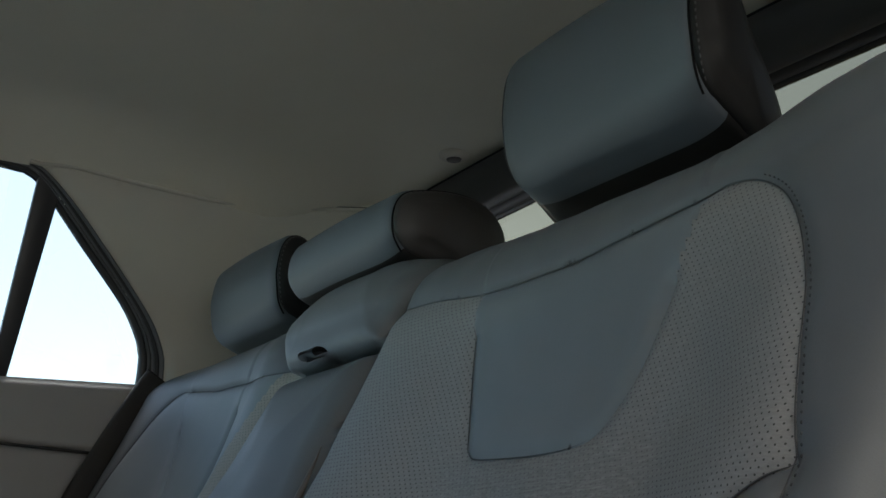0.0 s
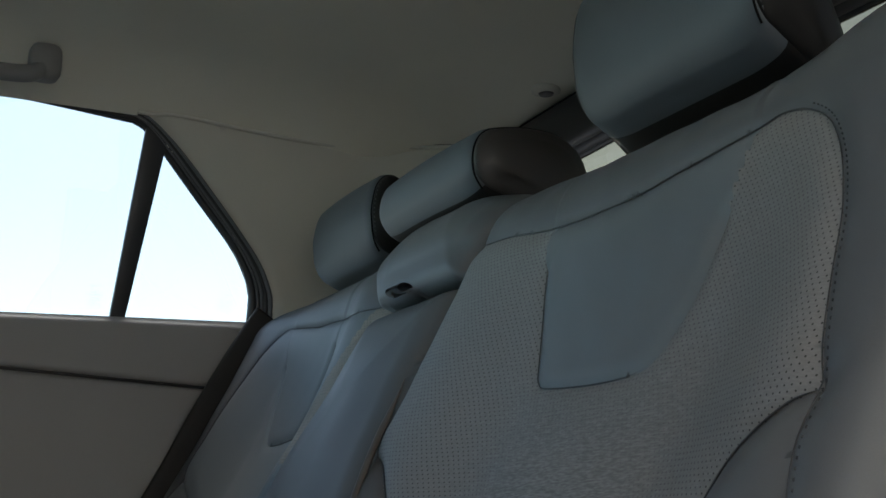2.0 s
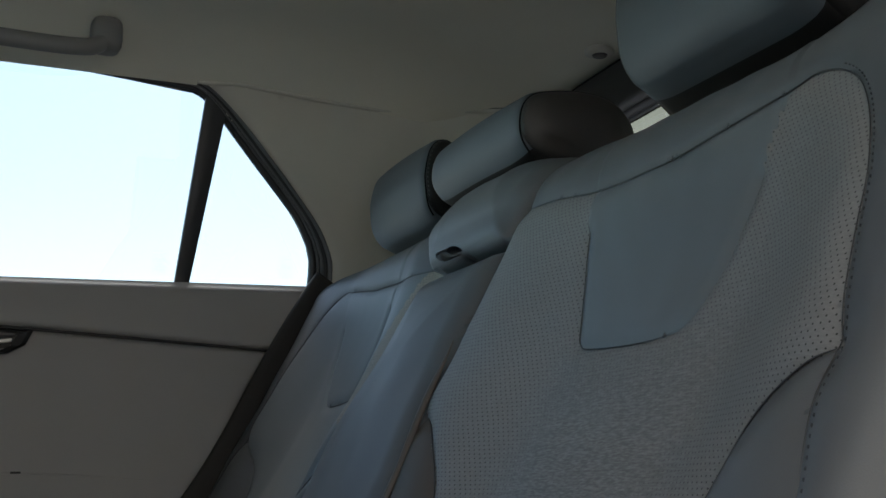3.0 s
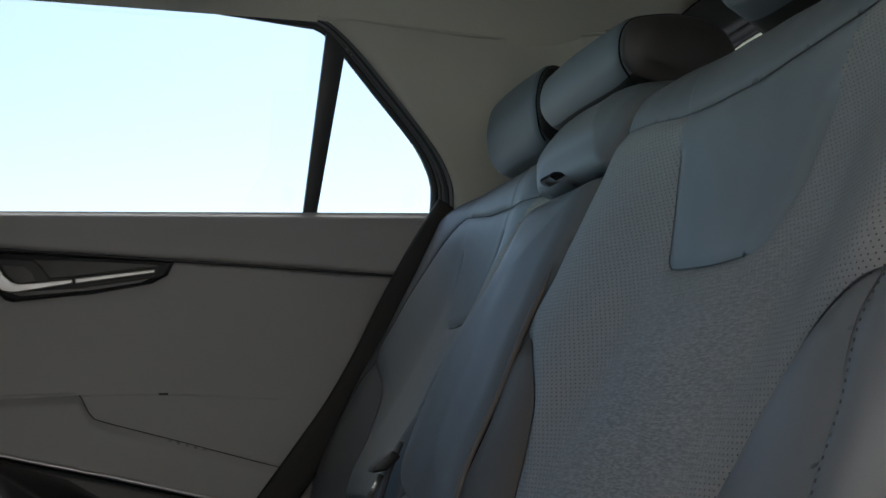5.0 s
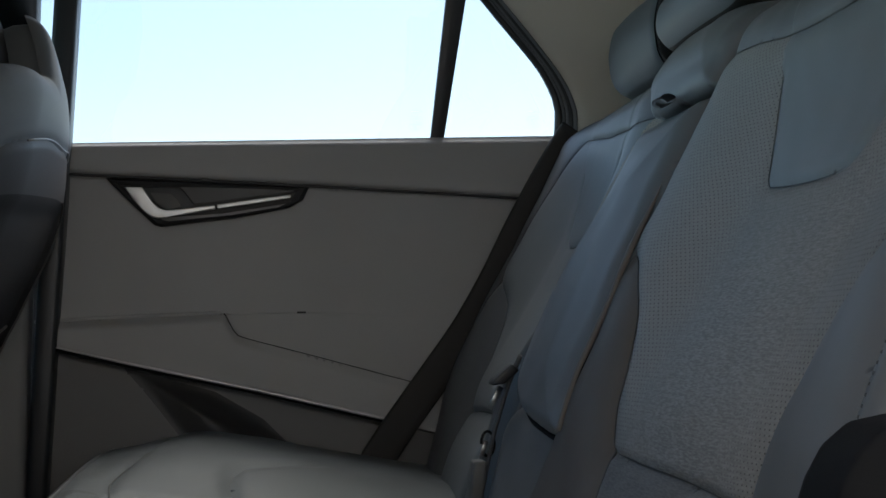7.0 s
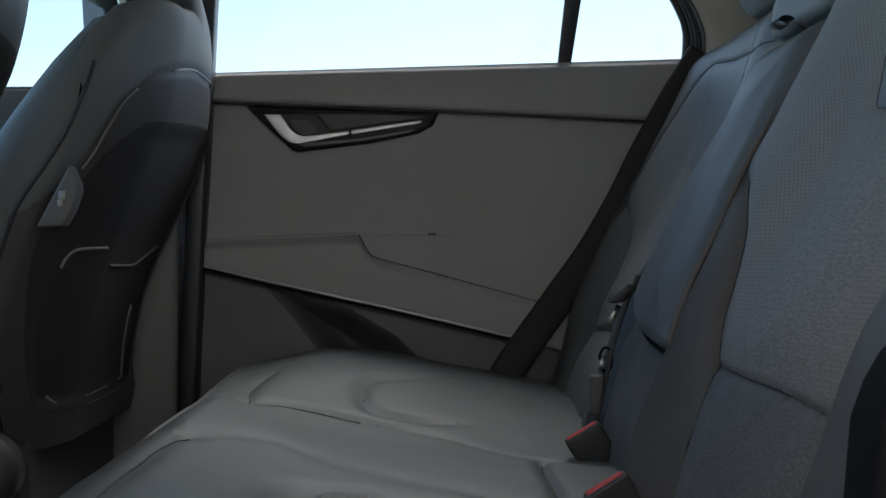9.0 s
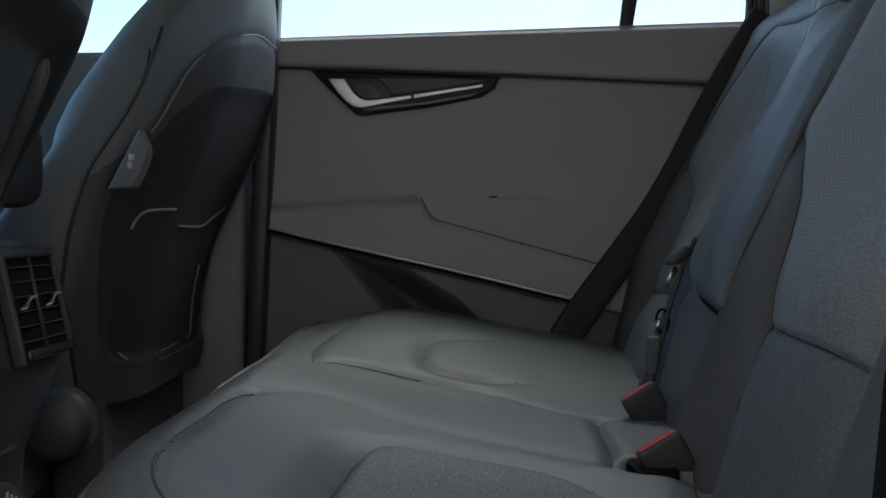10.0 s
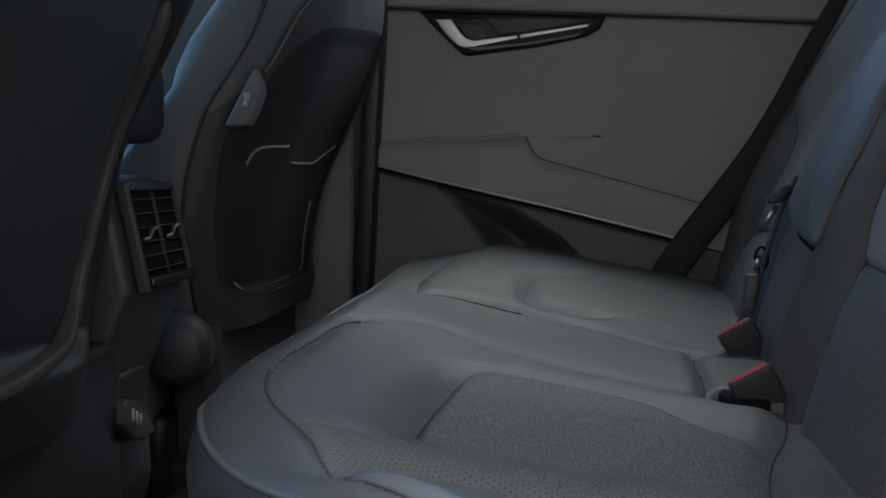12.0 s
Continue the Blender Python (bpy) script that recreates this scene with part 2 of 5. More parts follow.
def prism(poly, axis, lo, hi, bevel=0.003, seg=2):
    """A polygon of the two other axes, drawn out along axis (0: x, 1: y, 2: z)."""
    bm = bmesh.new()

    def at(q, h):
        c = list(q)
        c.insert(axis, h)
        return bm.verts.new(c)

    a, b = [at(q, lo) for q in poly], [at(q, hi) for q in poly]
    bm.faces.new(a)
    bm.faces.new(b[::-1])
    n = len(poly)
    for i in range(n):
        bm.faces.new((a[i], b[i], b[(i + 1) % n], a[(i + 1) % n]))
    bmesh.ops.recalc_face_normals(bm, faces=bm.faces)
    if bevel:
        bmesh.ops.bevel(bm, geom=bm.edges[:], offset=bevel, segments=seg, affect="EDGES", profile=0.6)
    return bm


def ramp(v, xs, ys):
    return np.interp(v, xs, ys)


def step(v, a, b):
    t = np.clip((v - a) / (b - a), 0, 1)
    return t * t * (3 - 2 * t)


def near_line(P, line):
    """Distance of points (n, 2) to a polyline, and the nearest points on it."""
    best = np.full(len(P), 1e9)
    where = np.zeros_like(P)
    for a, b in zip(line[:-1], line[1:]):
        d = b - a
        t = np.clip(((P - a) @ d) / max(d @ d, 1e-12), 0, 1)
        q = a + t[:, None] * d
        r = np.linalg.norm(P - q, axis=1)
        m = r < best
        best[m], where[m] = r[m], q[m]
    return best, where


def inside(P, poly):
    x, y = P[:, 0], P[:, 1]
    res = np.zeros(len(P), bool)
    n = len(poly)
    for i in range(n):
        (x1, y1), (x2, y2) = poly[i], poly[(i + 1) % n]
        if y1 == y2:
            continue
        res ^= ((y1 > y) != (y2 > y)) & (x < (x2 - x1) * (y - y1) / (y2 - y1) + x1)
    return res


def sheet(us, vs, lines, regions, place, flip=False):
    """A grid over (u, v), its points drawn onto the lines, cut up by regions: [(name, polygon or None)], first match wins.
    place(P, distances) gives the points in space. Returns {name: (verts, faces)}."""
    U, V = np.meshgrid(us, vs)
    P = np.stack([U.ravel(), V.ravel()], 1)
    du = (us[-1] - us[0]) / (len(us) - 1)
    dist = []
    border = np.zeros(len(P), bool)
    border[: len(us)] = border[-len(us):] = True
    border[:: len(us)] = border[len(us) - 1 :: len(us)] = True
    moved = np.zeros(len(P), bool)
    for ln in lines:
        d, q = near_line(P, ln)
        m = (d < 0.62 * abs(du)) & ~border & ~moved
        P[m] = q[m]
        moved |= m
    for ln in lines:
        dist.append(near_line(P, ln)[0])
    W = place(P, dist)
    nu, nv = len(us), len(vs)
    idx = np.arange(nu * nv).reshape(nv, nu)
    F = np.stack([idx[:-1, :-1], idx[:-1, 1:], idx[1:, 1:], idx[1:, :-1]], -1).reshape(-1, 4)
    if flip:
        F = F[:, ::-1]
    C = P[F].mean(1)
    left = np.ones(len(F), bool)
    res = {}
    for name, poly in regions:
        m = left & (inside(C, poly) if poly is not None else True)
        left &= ~m
        f = F[m]
        if not len(f):
            continue
        used, inv = np.unique(f, return_inverse=True)
        res[name] = (W[used], inv.reshape(-1, 4).tolist())
    return res


def stitches(points, normal, length=0.0042, gap=0.0065, width=0.0009, height=0.0011):
    """Short thread stitches along 3D points."""
    pts = np.array(points, float)
    seg = np.linalg.norm(np.diff(pts, axis=0), axis=1)
    s = np.concatenate([[0], np.cumsum(seg)])
    verts, faces = [], []
    nrm = np.array(normal, float)
    nrm /= np.linalg.norm(nrm)
    at = 0.0
    while at + length < s[-1]:
        a = np.array([np.interp(at, s, pts[:, k]) for k in range(3)])
        b = np.array([np.interp(at + length, s, pts[:, k]) for k in range(3)])
        d = (b - a) / np.linalg.norm(b - a)
        w = np.cross(d, nrm) * width
        mid = (a + b) / 2 + nrm * height
        k = len(verts)
        verts += [a - nrm * 0.001, a + w + (b - a) * 0.25, b + w - (b - a) * 0.25, b - nrm * 0.001, b - w - (b - a) * 0.25, a - w + (b - a) * 0.25, mid - (b - a) * 0.2, mid + (b - a) * 0.2]
        faces += [(k, k + 1, k + 6), (k + 1, k + 2, k + 7, k + 6), (k + 2, k + 3, k + 7), (k + 3, k + 4, k + 7), (k + 4, k + 5, k + 6, k + 7), (k + 5, k, k + 6)]
        at += gap
    return verts, faces


# ---- setting ----
def plain(name, bm, material, label):
    return tagged(part(name, bm, material, None, label), label=label, category=name.split("_")[0], kind="structure")


g = bmesh.new()
bmesh.ops.create_grid(g, x_segments=8, y_segments=8, size=400)
bmesh.ops.translate(g, verts=g.verts, vec=(0, 0, -0.36))
plain("ground", g, ASPHALT, "open dark asphalt ground under the car")
plain("floor", block((-0.70, -0.3, -0.06), (0.70, 2.0, 0.0), 0.01), CARPET, "dark carpeted car floor")


def roof_z(x, y):
    return 1.178 - 0.095 * x**2 - 2.2 * np.maximum(0, x - 0.48) ** 2 - 0.12 * np.maximum(0, 0.1 - y) ** 2 - 0.06 * np.maximum(0, y - 0.9) ** 2


def roof_sheet(lift):
    us, vs = np.linspace(-0.80, 0.63, 80), np.linspace(-0.505, 1.62, 100)
    crown = lambda P, d: np.stack([P[:, 0], P[:, 1], roof_z(P[:, 0], P[:, 1]) + lift], 1)
    return sheet(us, vs, [], [("all", None)], crown)["all"]



# rear quarter trim beside the window
OPENING = [(0.90, 1.122), (0.404, 1.117), (0.295, 1.112), (0.135, 1.101), (0.100, 1.096), (0.071, 1.081), (0.028, 1.044), (-0.024, 0.990), (-0.080, 0.926), (-0.108, 0.889), (-0.124, 0.857), (-0.131, 0.830), (-0.132, 0.785)]
FRAME = smooth_line(OPENING + [(-0.075, 0.70), (0.035, 0.51), (0.165, 0.30), (0.25, 0.12)], 8)
COVE = smooth_line([(0.102, 1.097), (0.084, 1.0955), (0.04, 1.099), (-0.019, 1.095), (-0.08, 1.091), (-0.18, 1.087), (-0.265, 1.091), (-0.341, 1.094), (-0.52, 1.090)], 8)


def side_x(z):
    return 0.70 - 0.17 * np.maximum(0, z - 0.78) - 0.10 * np.maximum(0, z - 1.0)


def quarter():
    us, vs = np.linspace(-0.50, 0.90, 158), np.linspace(0.0, 1.175, 125)
    hole = [(p[0], p[1]) for p in FRAME] + [(1.2, 0.0), (1.2, 1.122)]

    def put(P, d):
        y, z = P[:, 0], P[:, 1]
        x = side_x(z) - 0.012 - 0.10 * step(-y, 0.25, 0.52) * step(z, 0.8, 1.0) - 0.05 * step(-y, 0.0, 0.3) * step(0.9 - z, 0, 0.2)
        x += 0.006 * (1 - step(d[0], 0, 0.012))
        x += 0.02 * inside(P, hole) * step(d[0], 0.0, 0.004)
        # the headliner rolls over the upper edge of the trim and curves into the roof
        over = z > np.interp(y, COVE[::-1, 0], COVE[::-1, 1])
        x += over * 0.004 * step(d[1], 0.0, 0.004)
        x -= 14.0 * np.maximum(0, z - 1.105) ** 2
        return np.stack([x, y, z], 1)

    front = [(p[0] + 0.008, p[1] - 0.007) for p in FRAME]
    poly = front + [(0.26, -0.1), (-0.7, -0.1), (-0.7, 1.3), (0.95, 1.3), (0.95, 1.125)]
    above = [tuple(p) for p in COVE[::-1]] + [(0.135, 1.0), (0.95, 1.0), (0.95, 1.3), (-0.7, 1.3)]
    rest = sheet(us, vs, [FRAME, COVE], [("none", [(p[0] + 0.007, p[1] - 0.006) for p in FRAME] + [(1.2, 0.0), (1.2, 1.122)]), ("cove", above), ("trim", poly)], put)
    return rest["trim"], rest["cove"]


(v, f), (v3, f3) = quarter()
v1, f1 = roof_sheet(0.0)
v2, f2 = roof_sheet(0.05)
roof_faces = f1 + [[i + len(v1) for i in q] for q in f2] + [[i + len(v1) + len(v2) for i in q] for q in f3]
tagged(raw("ceiling", np.vstack([v1, v2, v3]), roof_faces, HEADLINER), "beige woven cloth headliner under the car roof", "ceiling", kind="structure")
upper = [q for q in f if sum(v[i][2] for i in q) / 4 > 0.803]
lower = [q for q in f if sum(v[i][2] for i in q) / 4 <= 0.803]
seam = [(side_x(z) - 0.0135 - 0.10 * float(step(np.array(-y), 0.25, 0.52) * step(np.array(z), 0.8, 1.0)), y, z - 0.0015) for y, z in COVE]
plain("trim_quarter_lip", tube(seam, 0.0034, 8), TRIM_GREY, "rounded upper edge of the pillar trim")
plain("trim_quarter_joint", tube([(x + 0.001, y, z + 0.0042) for x, y, z in seam], 0.0014, 6), DOOR_DARK, "thin dark joint between headliner and pillar trim")
tagged(raw("trim_jamb", v, lower, DOOR_DARK), "dark plastic trim of the door jamb", "trim", kind="structure")
tagged(raw("trim_quarter", v, upper, TRIM_GREY), "warm grey rear quarter pillar trim panel", "trim", kind="structure")

plain("wall_roof_side", block((0.70, -0.5, 1.125), (0.74, 1.62, 1.24), 0.01), PAINT, "grey painted roof edge over the doors")
plain("wall_roof_top", block((0.56, -0.5, 1.195), (0.74, 1.62, 1.245), 0.01), PAINT, "grey painted outer edge of the roof")
plain("wall_right_front", block((0.72, 0.74, -0.1), (0.76, 2.0, 0.762), 0.01), DOOR_DARK, "dark inner face of the front passenger door")
fw = tagged(empty("window_front_right"), "tinted front passenger window pane", "window", kind="structure")
fp = raw("pane", [(0.71, 0.84, 0.755), (0.71, 2.0, 0.755), (0.71, 2.0, 1.125), (0.71, 0.84, 1.125)], [(0, 1, 2, 3)], GLASS, fw)
# unseen pane, added to turn the light from the front blue
ws = tagged(empty("window_windscreen"), "sloping blue-tinted windscreen", "window", kind="structure")
raw("pane", [(-0.74, 2.06, 0.74), (0.74, 2.06, 0.74), (0.66, 1.61, 1.13), (-0.80, 1.61, 1.10)], [(0, 1, 2, 3)], WINDSCREEN, ws)
# unseen dark pane, added to weaken light from the front left
fl = tagged(empty("window_front_left"), "tinted driver door window pane", "window", kind="structure")
raw("pane", [(-0.775, 0.88, 0.77), (-0.775, 2.0, 0.77), (-0.775, 1.62, 1.11), (-0.775, 0.88, 1.11)], [(0, 1, 2, 3)], SIDE_GLASS, fl)
plain("wall_front", block((-0.74, 2.0, -0.1), (0.74, 2.1, 0.75), 0.02), DOOR_DARK, "dark dashboard bulkhead closing the cabin in front")
# unseen rail, added to keep the overhead strip of sky off the cushion
plain("wall_roof_side_left", block((-0.86, -0.5, 1.085), (-0.80, 1.62, 1.20), 0.015), PAINT, "grey painted roof edge over the open doorway")
# unseen wall, added to cut off the left sky and warm the doorway
plain("wall_left_behind", block((-2.85, -7.0, -0.36), (-2.6, 7.0, 9.5), 0.02), WALL, "plain grey wall behind the open doorway")
plain("wall_open_door", block((-1.75, 0.98, 0.0), (-0.80, 1.10, 1.05), 0.04), DOOR_DARK, "dark lining of the rear door standing open")
plain("wall_rear", block((-0.72, -1.05, -0.1), (0.72, -1.0, 0.80), 0.01), DOOR_DARK, "dark tailgate lining behind the rear seats")
plain("wall_left_rear", block((-0.80, -1.0, -0.1), (-0.76, -0.02, 0.78), 0.01), PAINT, "grey painted rear body side behind the open doorway")
plain("pillar_left_rear", block((-0.80, -0.75, 0.78), (-0.72, -0.16, 1.12), 0.02), PAINT, "grey rear pillar behind the open doorway")
plain("wall_left_front", block((-0.80, 0.86, 0.03), (-0.76, 2.0, 0.78), 0.01), PAINT, "closed front door beside the driver seat")
plain("pillar_left", block((-0.79, 0.80, 0.03), (-0.72, 0.90, 1.12), 0.02), DOOR_DARK, "dark pillar between the left doors")
plain("trim_shelf", block((-0.70, -1.0, 0.74), (0.66, -0.26, 0.765), 0.006), DOOR_DARK, "dark rear parcel shelf behind the seats")
plain("trim_sill", block((-0.80, -0.05, -0.12), (-0.70, 2.0, 0.03), 0.02), DOOR_DARK, "dark door sill of the open doorway")

# rear window: header trim, seal, glass
hd = smooth_line([(-0.66, -0.468), (-0.3, -0.499), (0.0, -0.506), (0.3, -0.503), (0.66, -0.475)], 8)
plain("trim_header", tube([(x, y - 0.018, roof_z(x, y) - 0.020) for x, y in hd], 0.03, 12, flat=(0.034, 0.036, (0, 0.6, 0.8))), CONSOLE, "dark trim strip above the rear window")
plain("trim_header_lip", tube([(x, y - 0.046, roof_z(x, y) - 0.040) for x, y in hd], 0.020, 12), BLACK, "black lip of the rear header trim")
plain("trim_header_joint", tube([(x, y + 0.014, roof_z(x, y) - 0.004) for x, y in hd], 0.005, 8), MATTE_BLACK, "black joint between headliner and header trim")
plain("trim_rear_seal", tube([(x, y - 0.062, roof_z(x, y) - 0.050) for x, y in hd], 0.011, 10), RUBBER, "black rubber seal along the rear window")
gv = [(x, y - 0.06 - 0.40 * t, roof_z(x, y) - 0.06 - 0.28 * t) for t in (0, 1) for x, y in hd]
n = len(hd)
rear = tagged(empty("window_rear"), "tinted sloping rear window glass", "window", kind="structure")
rg = raw("pane", gv, [(i, i + 1, n + i + 1, n + i) for i in range(n - 1)], REAR_GLASS, rear)


# ---- rear bench: backrests ----
CZ, CY = [0.18, 0.25, 0.30, 0.375, 0.45, 0.52, 0.60, 0.68, 0.75, 0.80], [0.155, 0.135, 0.118, 0.086, 0.04, -0.005, -0.05, -0.08, -0.098, -0.115]
BZ, BY = [0.25, 0.33, 0.42, 0.55, 0.65, 0.75, 0.82], [0, 0.008, 0.03, 0.045, 0.035, 0.012, 0]


def soft(zs, ys):
    """The curve through the points, rounded off."""
    zz = np.linspace(zs[0], zs[-1], 400)
    yy = np.interp(zz, zs, ys)
    k = np.ones(41) / 41
    yy = np.convolve(np.pad(yy, 20, mode="edge"), k, "valid")
    return zz, yy


CURVE_C, CURVE_B = soft(CZ, CY), soft(BZ, BY)


def back_y(z, x):
    e = step(np.abs(np.abs(x) - 0.375), 0.11, 0.26)
    return np.interp(z, *CURVE_C) + np.interp(z, *CURVE_B) * e


ROLL_Z, ROLL_R = 0.765, 0.046


def rolled(x, v, off):
    """The backrest's face: v is the height, and past ROLL_Z it goes over the top edge; off is forward of the face."""
    th = np.clip((v - ROLL_Z) / ROLL_R, 0, 3.0)
    z = np.minimum(v, ROLL_Z)
    y = back_y(z, x)
    y2 = y - 0.30 * ROLL_R * np.sin(np.minimum(th, 1.57)) - ROLL_R * (1 - np.cos(th)) * 1.2
    lift = 0.018 * step(-x, 0.44, 0.64) * step(v, 0.765, 0.805)
    return y2 + off * np.cos(th), z + ROLL_R * np.sin(th) + off * np.sin(th) + lift


def lip(d, r):
    """How far a face falls back at distance d from its rounded edge of radius r."""
    q = np.clip(1 - d / r, 0, 1)
    return r * (1 - np.sqrt(np.maximum(0, 1 - q * q)))


SEAM_T = smooth_line([(-0.070, 0.755), (-0.151, 0.752), (-0.225, 0.745), (-0.34, 0.745), (-0.407, 0.751), (-0.488, 0.759), (-0.515, 0.762), (-0.545, 0.754), (-0.576, 0.733), (-0.600, 0.70), (-0.619, 0.662), (-0.631, 0.619), (-0.643, 0.577), (-0.652, 0.521), (-0.664, 0.481), (-0.668, 0.45), (-0.672, 0.40), (-0.675, 0.30), (-0.676, 0.17)], 6)
SEAM_B = smooth_line([(-0.648, 0.556), (-0.622, 0.547), (-0.578, 0.521), (-0.556, 0.490), (-0.540, 0.45), (-0.531, 0.42), (-0.531, 0.36), (-0.535, 0.30), (-0.54, 0.17)], 6)
SEAM_L = smooth_line([(-0.215, 0.366), (-0.30, 0.363), (-0.404, 0.362), (-0.531, 0.357)], 6)
SEAM_E = smooth_line([(-0.080, 0.552), (-0.110, 0.540), (-0.150, 0.497), (-0.178, 0.45), (-0.197, 0.408), (-0.212, 0.366), (-0.245, 0.294), (-0.262, 0.17)], 6)
INSET = smooth_line([(-0.225, 0.7455), (-0.231, 0.704), (-0.246, 0.652), (-0.260, 0.615), (-0.270, 0.600), (-0.290, 0.594), (-0.367, 0.590), (-0.412, 0.593), (-0.430, 0.602), (-0.442, 0.618), (-0.457, 0.646), (-0.473, 0.70), (-0.489, 0.759)], 6)


def outer_seat(name, far, label):
    """An outboard backrest, with its leather, perforated and knitted panels."""
    thing = tagged(empty(name, (0.38 if far else -0.38, 0.1, 0.2)), label, "seat", group="rear backrests")
    fine = 0.0038 if far else 0.0032
    us = np.arange(-0.765, -0.048, fine)
    vs = np.arange(0.19, 0.90, fine)
    top_seam = SEAM_T.copy()
    if far:
        top_seam[:, 1] -= 0.016 * step(top_seam[:, 0], -0.30, -0.10)
    lines = [top_seam, SEAM_B, SEAM_L, SEAM_E, INSET[6:-6]]
    shield = np.vstack([INSET, [(-0.489, 0.80)], [(-0.225, 0.80)]])

    def put(P, d):
        u, v = P[:, 0], P[:, 1]
        x = np.clip(u, -0.705, -0.078)
        skirt = np.abs(u - x)
        top = step(v, 0.60, 0.75)
        inner = ramp(v, [0.2, 0.30, 0.40, 0.473, 0.55, 0.6, 0.68, 0.75], [-0.055, -0.055, -0.048, -0.033, -0.004, 0.0, 0.02, 0.024])
        if not far:
            inner = ramp(v, [0.2, 0.263, 0.285, 0.337, 0.36, 0.39, 0.44, 0.473, 0.55, 0.6, 0.74, 0.775, 0.85], [0.036, 0.036, 0.038, 0.006, -0.015, -0.030, -0.034, -0.033, -0.004, 0.0, 0.0, -0.018, -0.026])
        xx = x + inner * step(x, -0.26, -0.085)
        face = -lip(x + 0.705, 0.035) - lip(-0.078 - x, 0.010 if far else 0.010 + 0.012 * step(v, 0.5, 0.62)) - 1.6 * skirt
        for k, (dd, w1, h1, w2, h2) in enumerate(zip(d, (0.004, 0.004, 0.0045, 0.004, 0.004), (0.0018, 0.0035, 0.0055, 0.003, 0.0018), (0.012, 0.02, 0.03, 0.016, 0.010), (0.001 if far else 0.003, 0.008, 0.008, 0.005, 0.0015))):
            face -= h1 * np.exp(-((dd / w1) ** 2)) + h2 * np.exp(-((dd / w2) ** 2))
        # the inset panel stands a little proud, the leather band over the seam too
        face += 0.0015 * inside(P, shield) * step(d[4], 0, 0.014) * step(d[0], 0, 0.006)
        # soft wrinkles and unevenness of the cover
        face += (0.0001 if far else 0.0005) * np.sin(u * 61 + 3 * np.sin(v * 23)) * np.sin(v * 47 + 2 * np.sin(u * 31))
        if far:
            face = face - 0.028 * step(x, -0.17, -0.10) * (1 - step(v, 0.52, 0.60)) - 0.026 * step(x, -0.185, -0.095) * step(v, 0.55, 0.62)
            fx = np.interp(-x, *soft([0.02, 0.085, 0.225, 0.489, 0.60, 0.705, 0.76], [0.089, 0.148, 0.275, 0.478, 0.595, 0.665, 0.70]))
            X = fx + (-inner) * step(x, -0.26, -0.085)
            y, z = rolled(-x, v, face)
        else:
            X = xx
            y, z = rolled(x, v, face)
        return np.stack([X, y, z], 1)

    band = [tuple(p) for p in top_seam] + [(-0.9, 0.17), (-0.9, 1.2), (0.1, 1.2), (0.1, 0.755)]
    bolster = [tuple(p) for p in SEAM_B] + [(-0.9, 0.17), (-0.9, 0.556)]
    tongue = [tuple(p) for p in SEAM_E] + [(0.2, 0.17), (0.2, 0.552)]
    lower = [tuple(p) for p in SEAM_L] + [(-0.56, 0.1), (-0.2, 0.1)]
    res = sheet(us, vs, lines, [("upper_panel", band), ("inset_panel", shield), ("outer_bolster", bolster), ("inner_bolster", tongue), ("lower_panel", lower)] + ([("inner_strip", [(-0.090, 0.545), (-0.160, 0.565), (-0.176, 0.60), (-0.172, 0.64), (-0.158, 0.69), (-0.138, 0.74), (-0.128, 0.76), (0.1, 0.78), (0.1, 0.545)])] if far else []) + [("perforated_panel", None)], put, flip=not far)
    # bands and bolsters wear the leather copy darkened for shade
    looks = {"upper_panel": (LEATHER_SHADED, "smooth dark grey leather upper band"), "inset_panel": (LEATHER, "smooth leather shield inset"), "outer_bolster": (LEATHER_SHADED, "padded leather side bolster"), "inner_bolster": (LEATHER_SHADED if far else BOLSTER_WARM, "slim leather inner bolster" if far else "slim brown-grey leather inner bolster"), "lower_panel": (KNIT, "knitted fabric lower back panel"), "perforated_panel": (PERF, "perforated fabric back panel")}
    if far:
        looks["lower_panel"] = (LEATHER, "smooth leather lower back panel")
        looks["inner_strip"] = (PERF_STRIP, "narrow perforated fabric strip")
        looks["perforated_panel"] = (LEATHER, "smooth leather back panel")
    for key, (vv, ff) in res.items():
        raw("back_panel" if far and key == "perforated_panel" else key, vv, ff, looks[key][0], thing, looks[key][1])
    for ln in (top_seam[:84], SEAM_B, SEAM_L, SEAM_E[2:], INSET[4:45]):
        W = put(np.array(ln), [near_line(np.array(ln), l2)[0] for l2 in lines])
        W += np.array((0, 0.0009, 0.0009))
        thin = [0.0007 * min(1, (len(W) - 1 - i) / 8 + 0.05, i / 4 + 0.05) for i in range(len(W))]
        if ln is not top_seam and ln is not SEAM_B and ln[0][1] > 0.70:
            thin = [0.65 * r for r in thin]
        part("seam", tube(W, thin, 6), PIPING if far and ln is SEAM_B else THREAD, thing, "sewn seam")
    if not far:
        ln = smooth_line([(-0.0815, 0.352), (-0.0815, 0.32), (-0.0815, 0.29), (-0.0815, 0.25)], 6)
        W = put(ln, [near_line(ln, l2)[0] for l2 in lines]) + np.array((0.0, 0.0004, 0))
        vv, ff = stitches(W, (0.5, 0.8, 0.1), 0.0034, 0.0062, 0.0010, 0.001)
        tagged(raw("stitching", vv, ff, THREAD, thing, "dark thread stitches along the inner edge"), kind="stuff")
        slot = np.array([(-0.243, 0.306), (-0.245, 0.300), (-0.247, 0.294), (-0.249, 0.288)])
        W = put(slot, [near_line(slot, l2)[0] for l2 in lines])
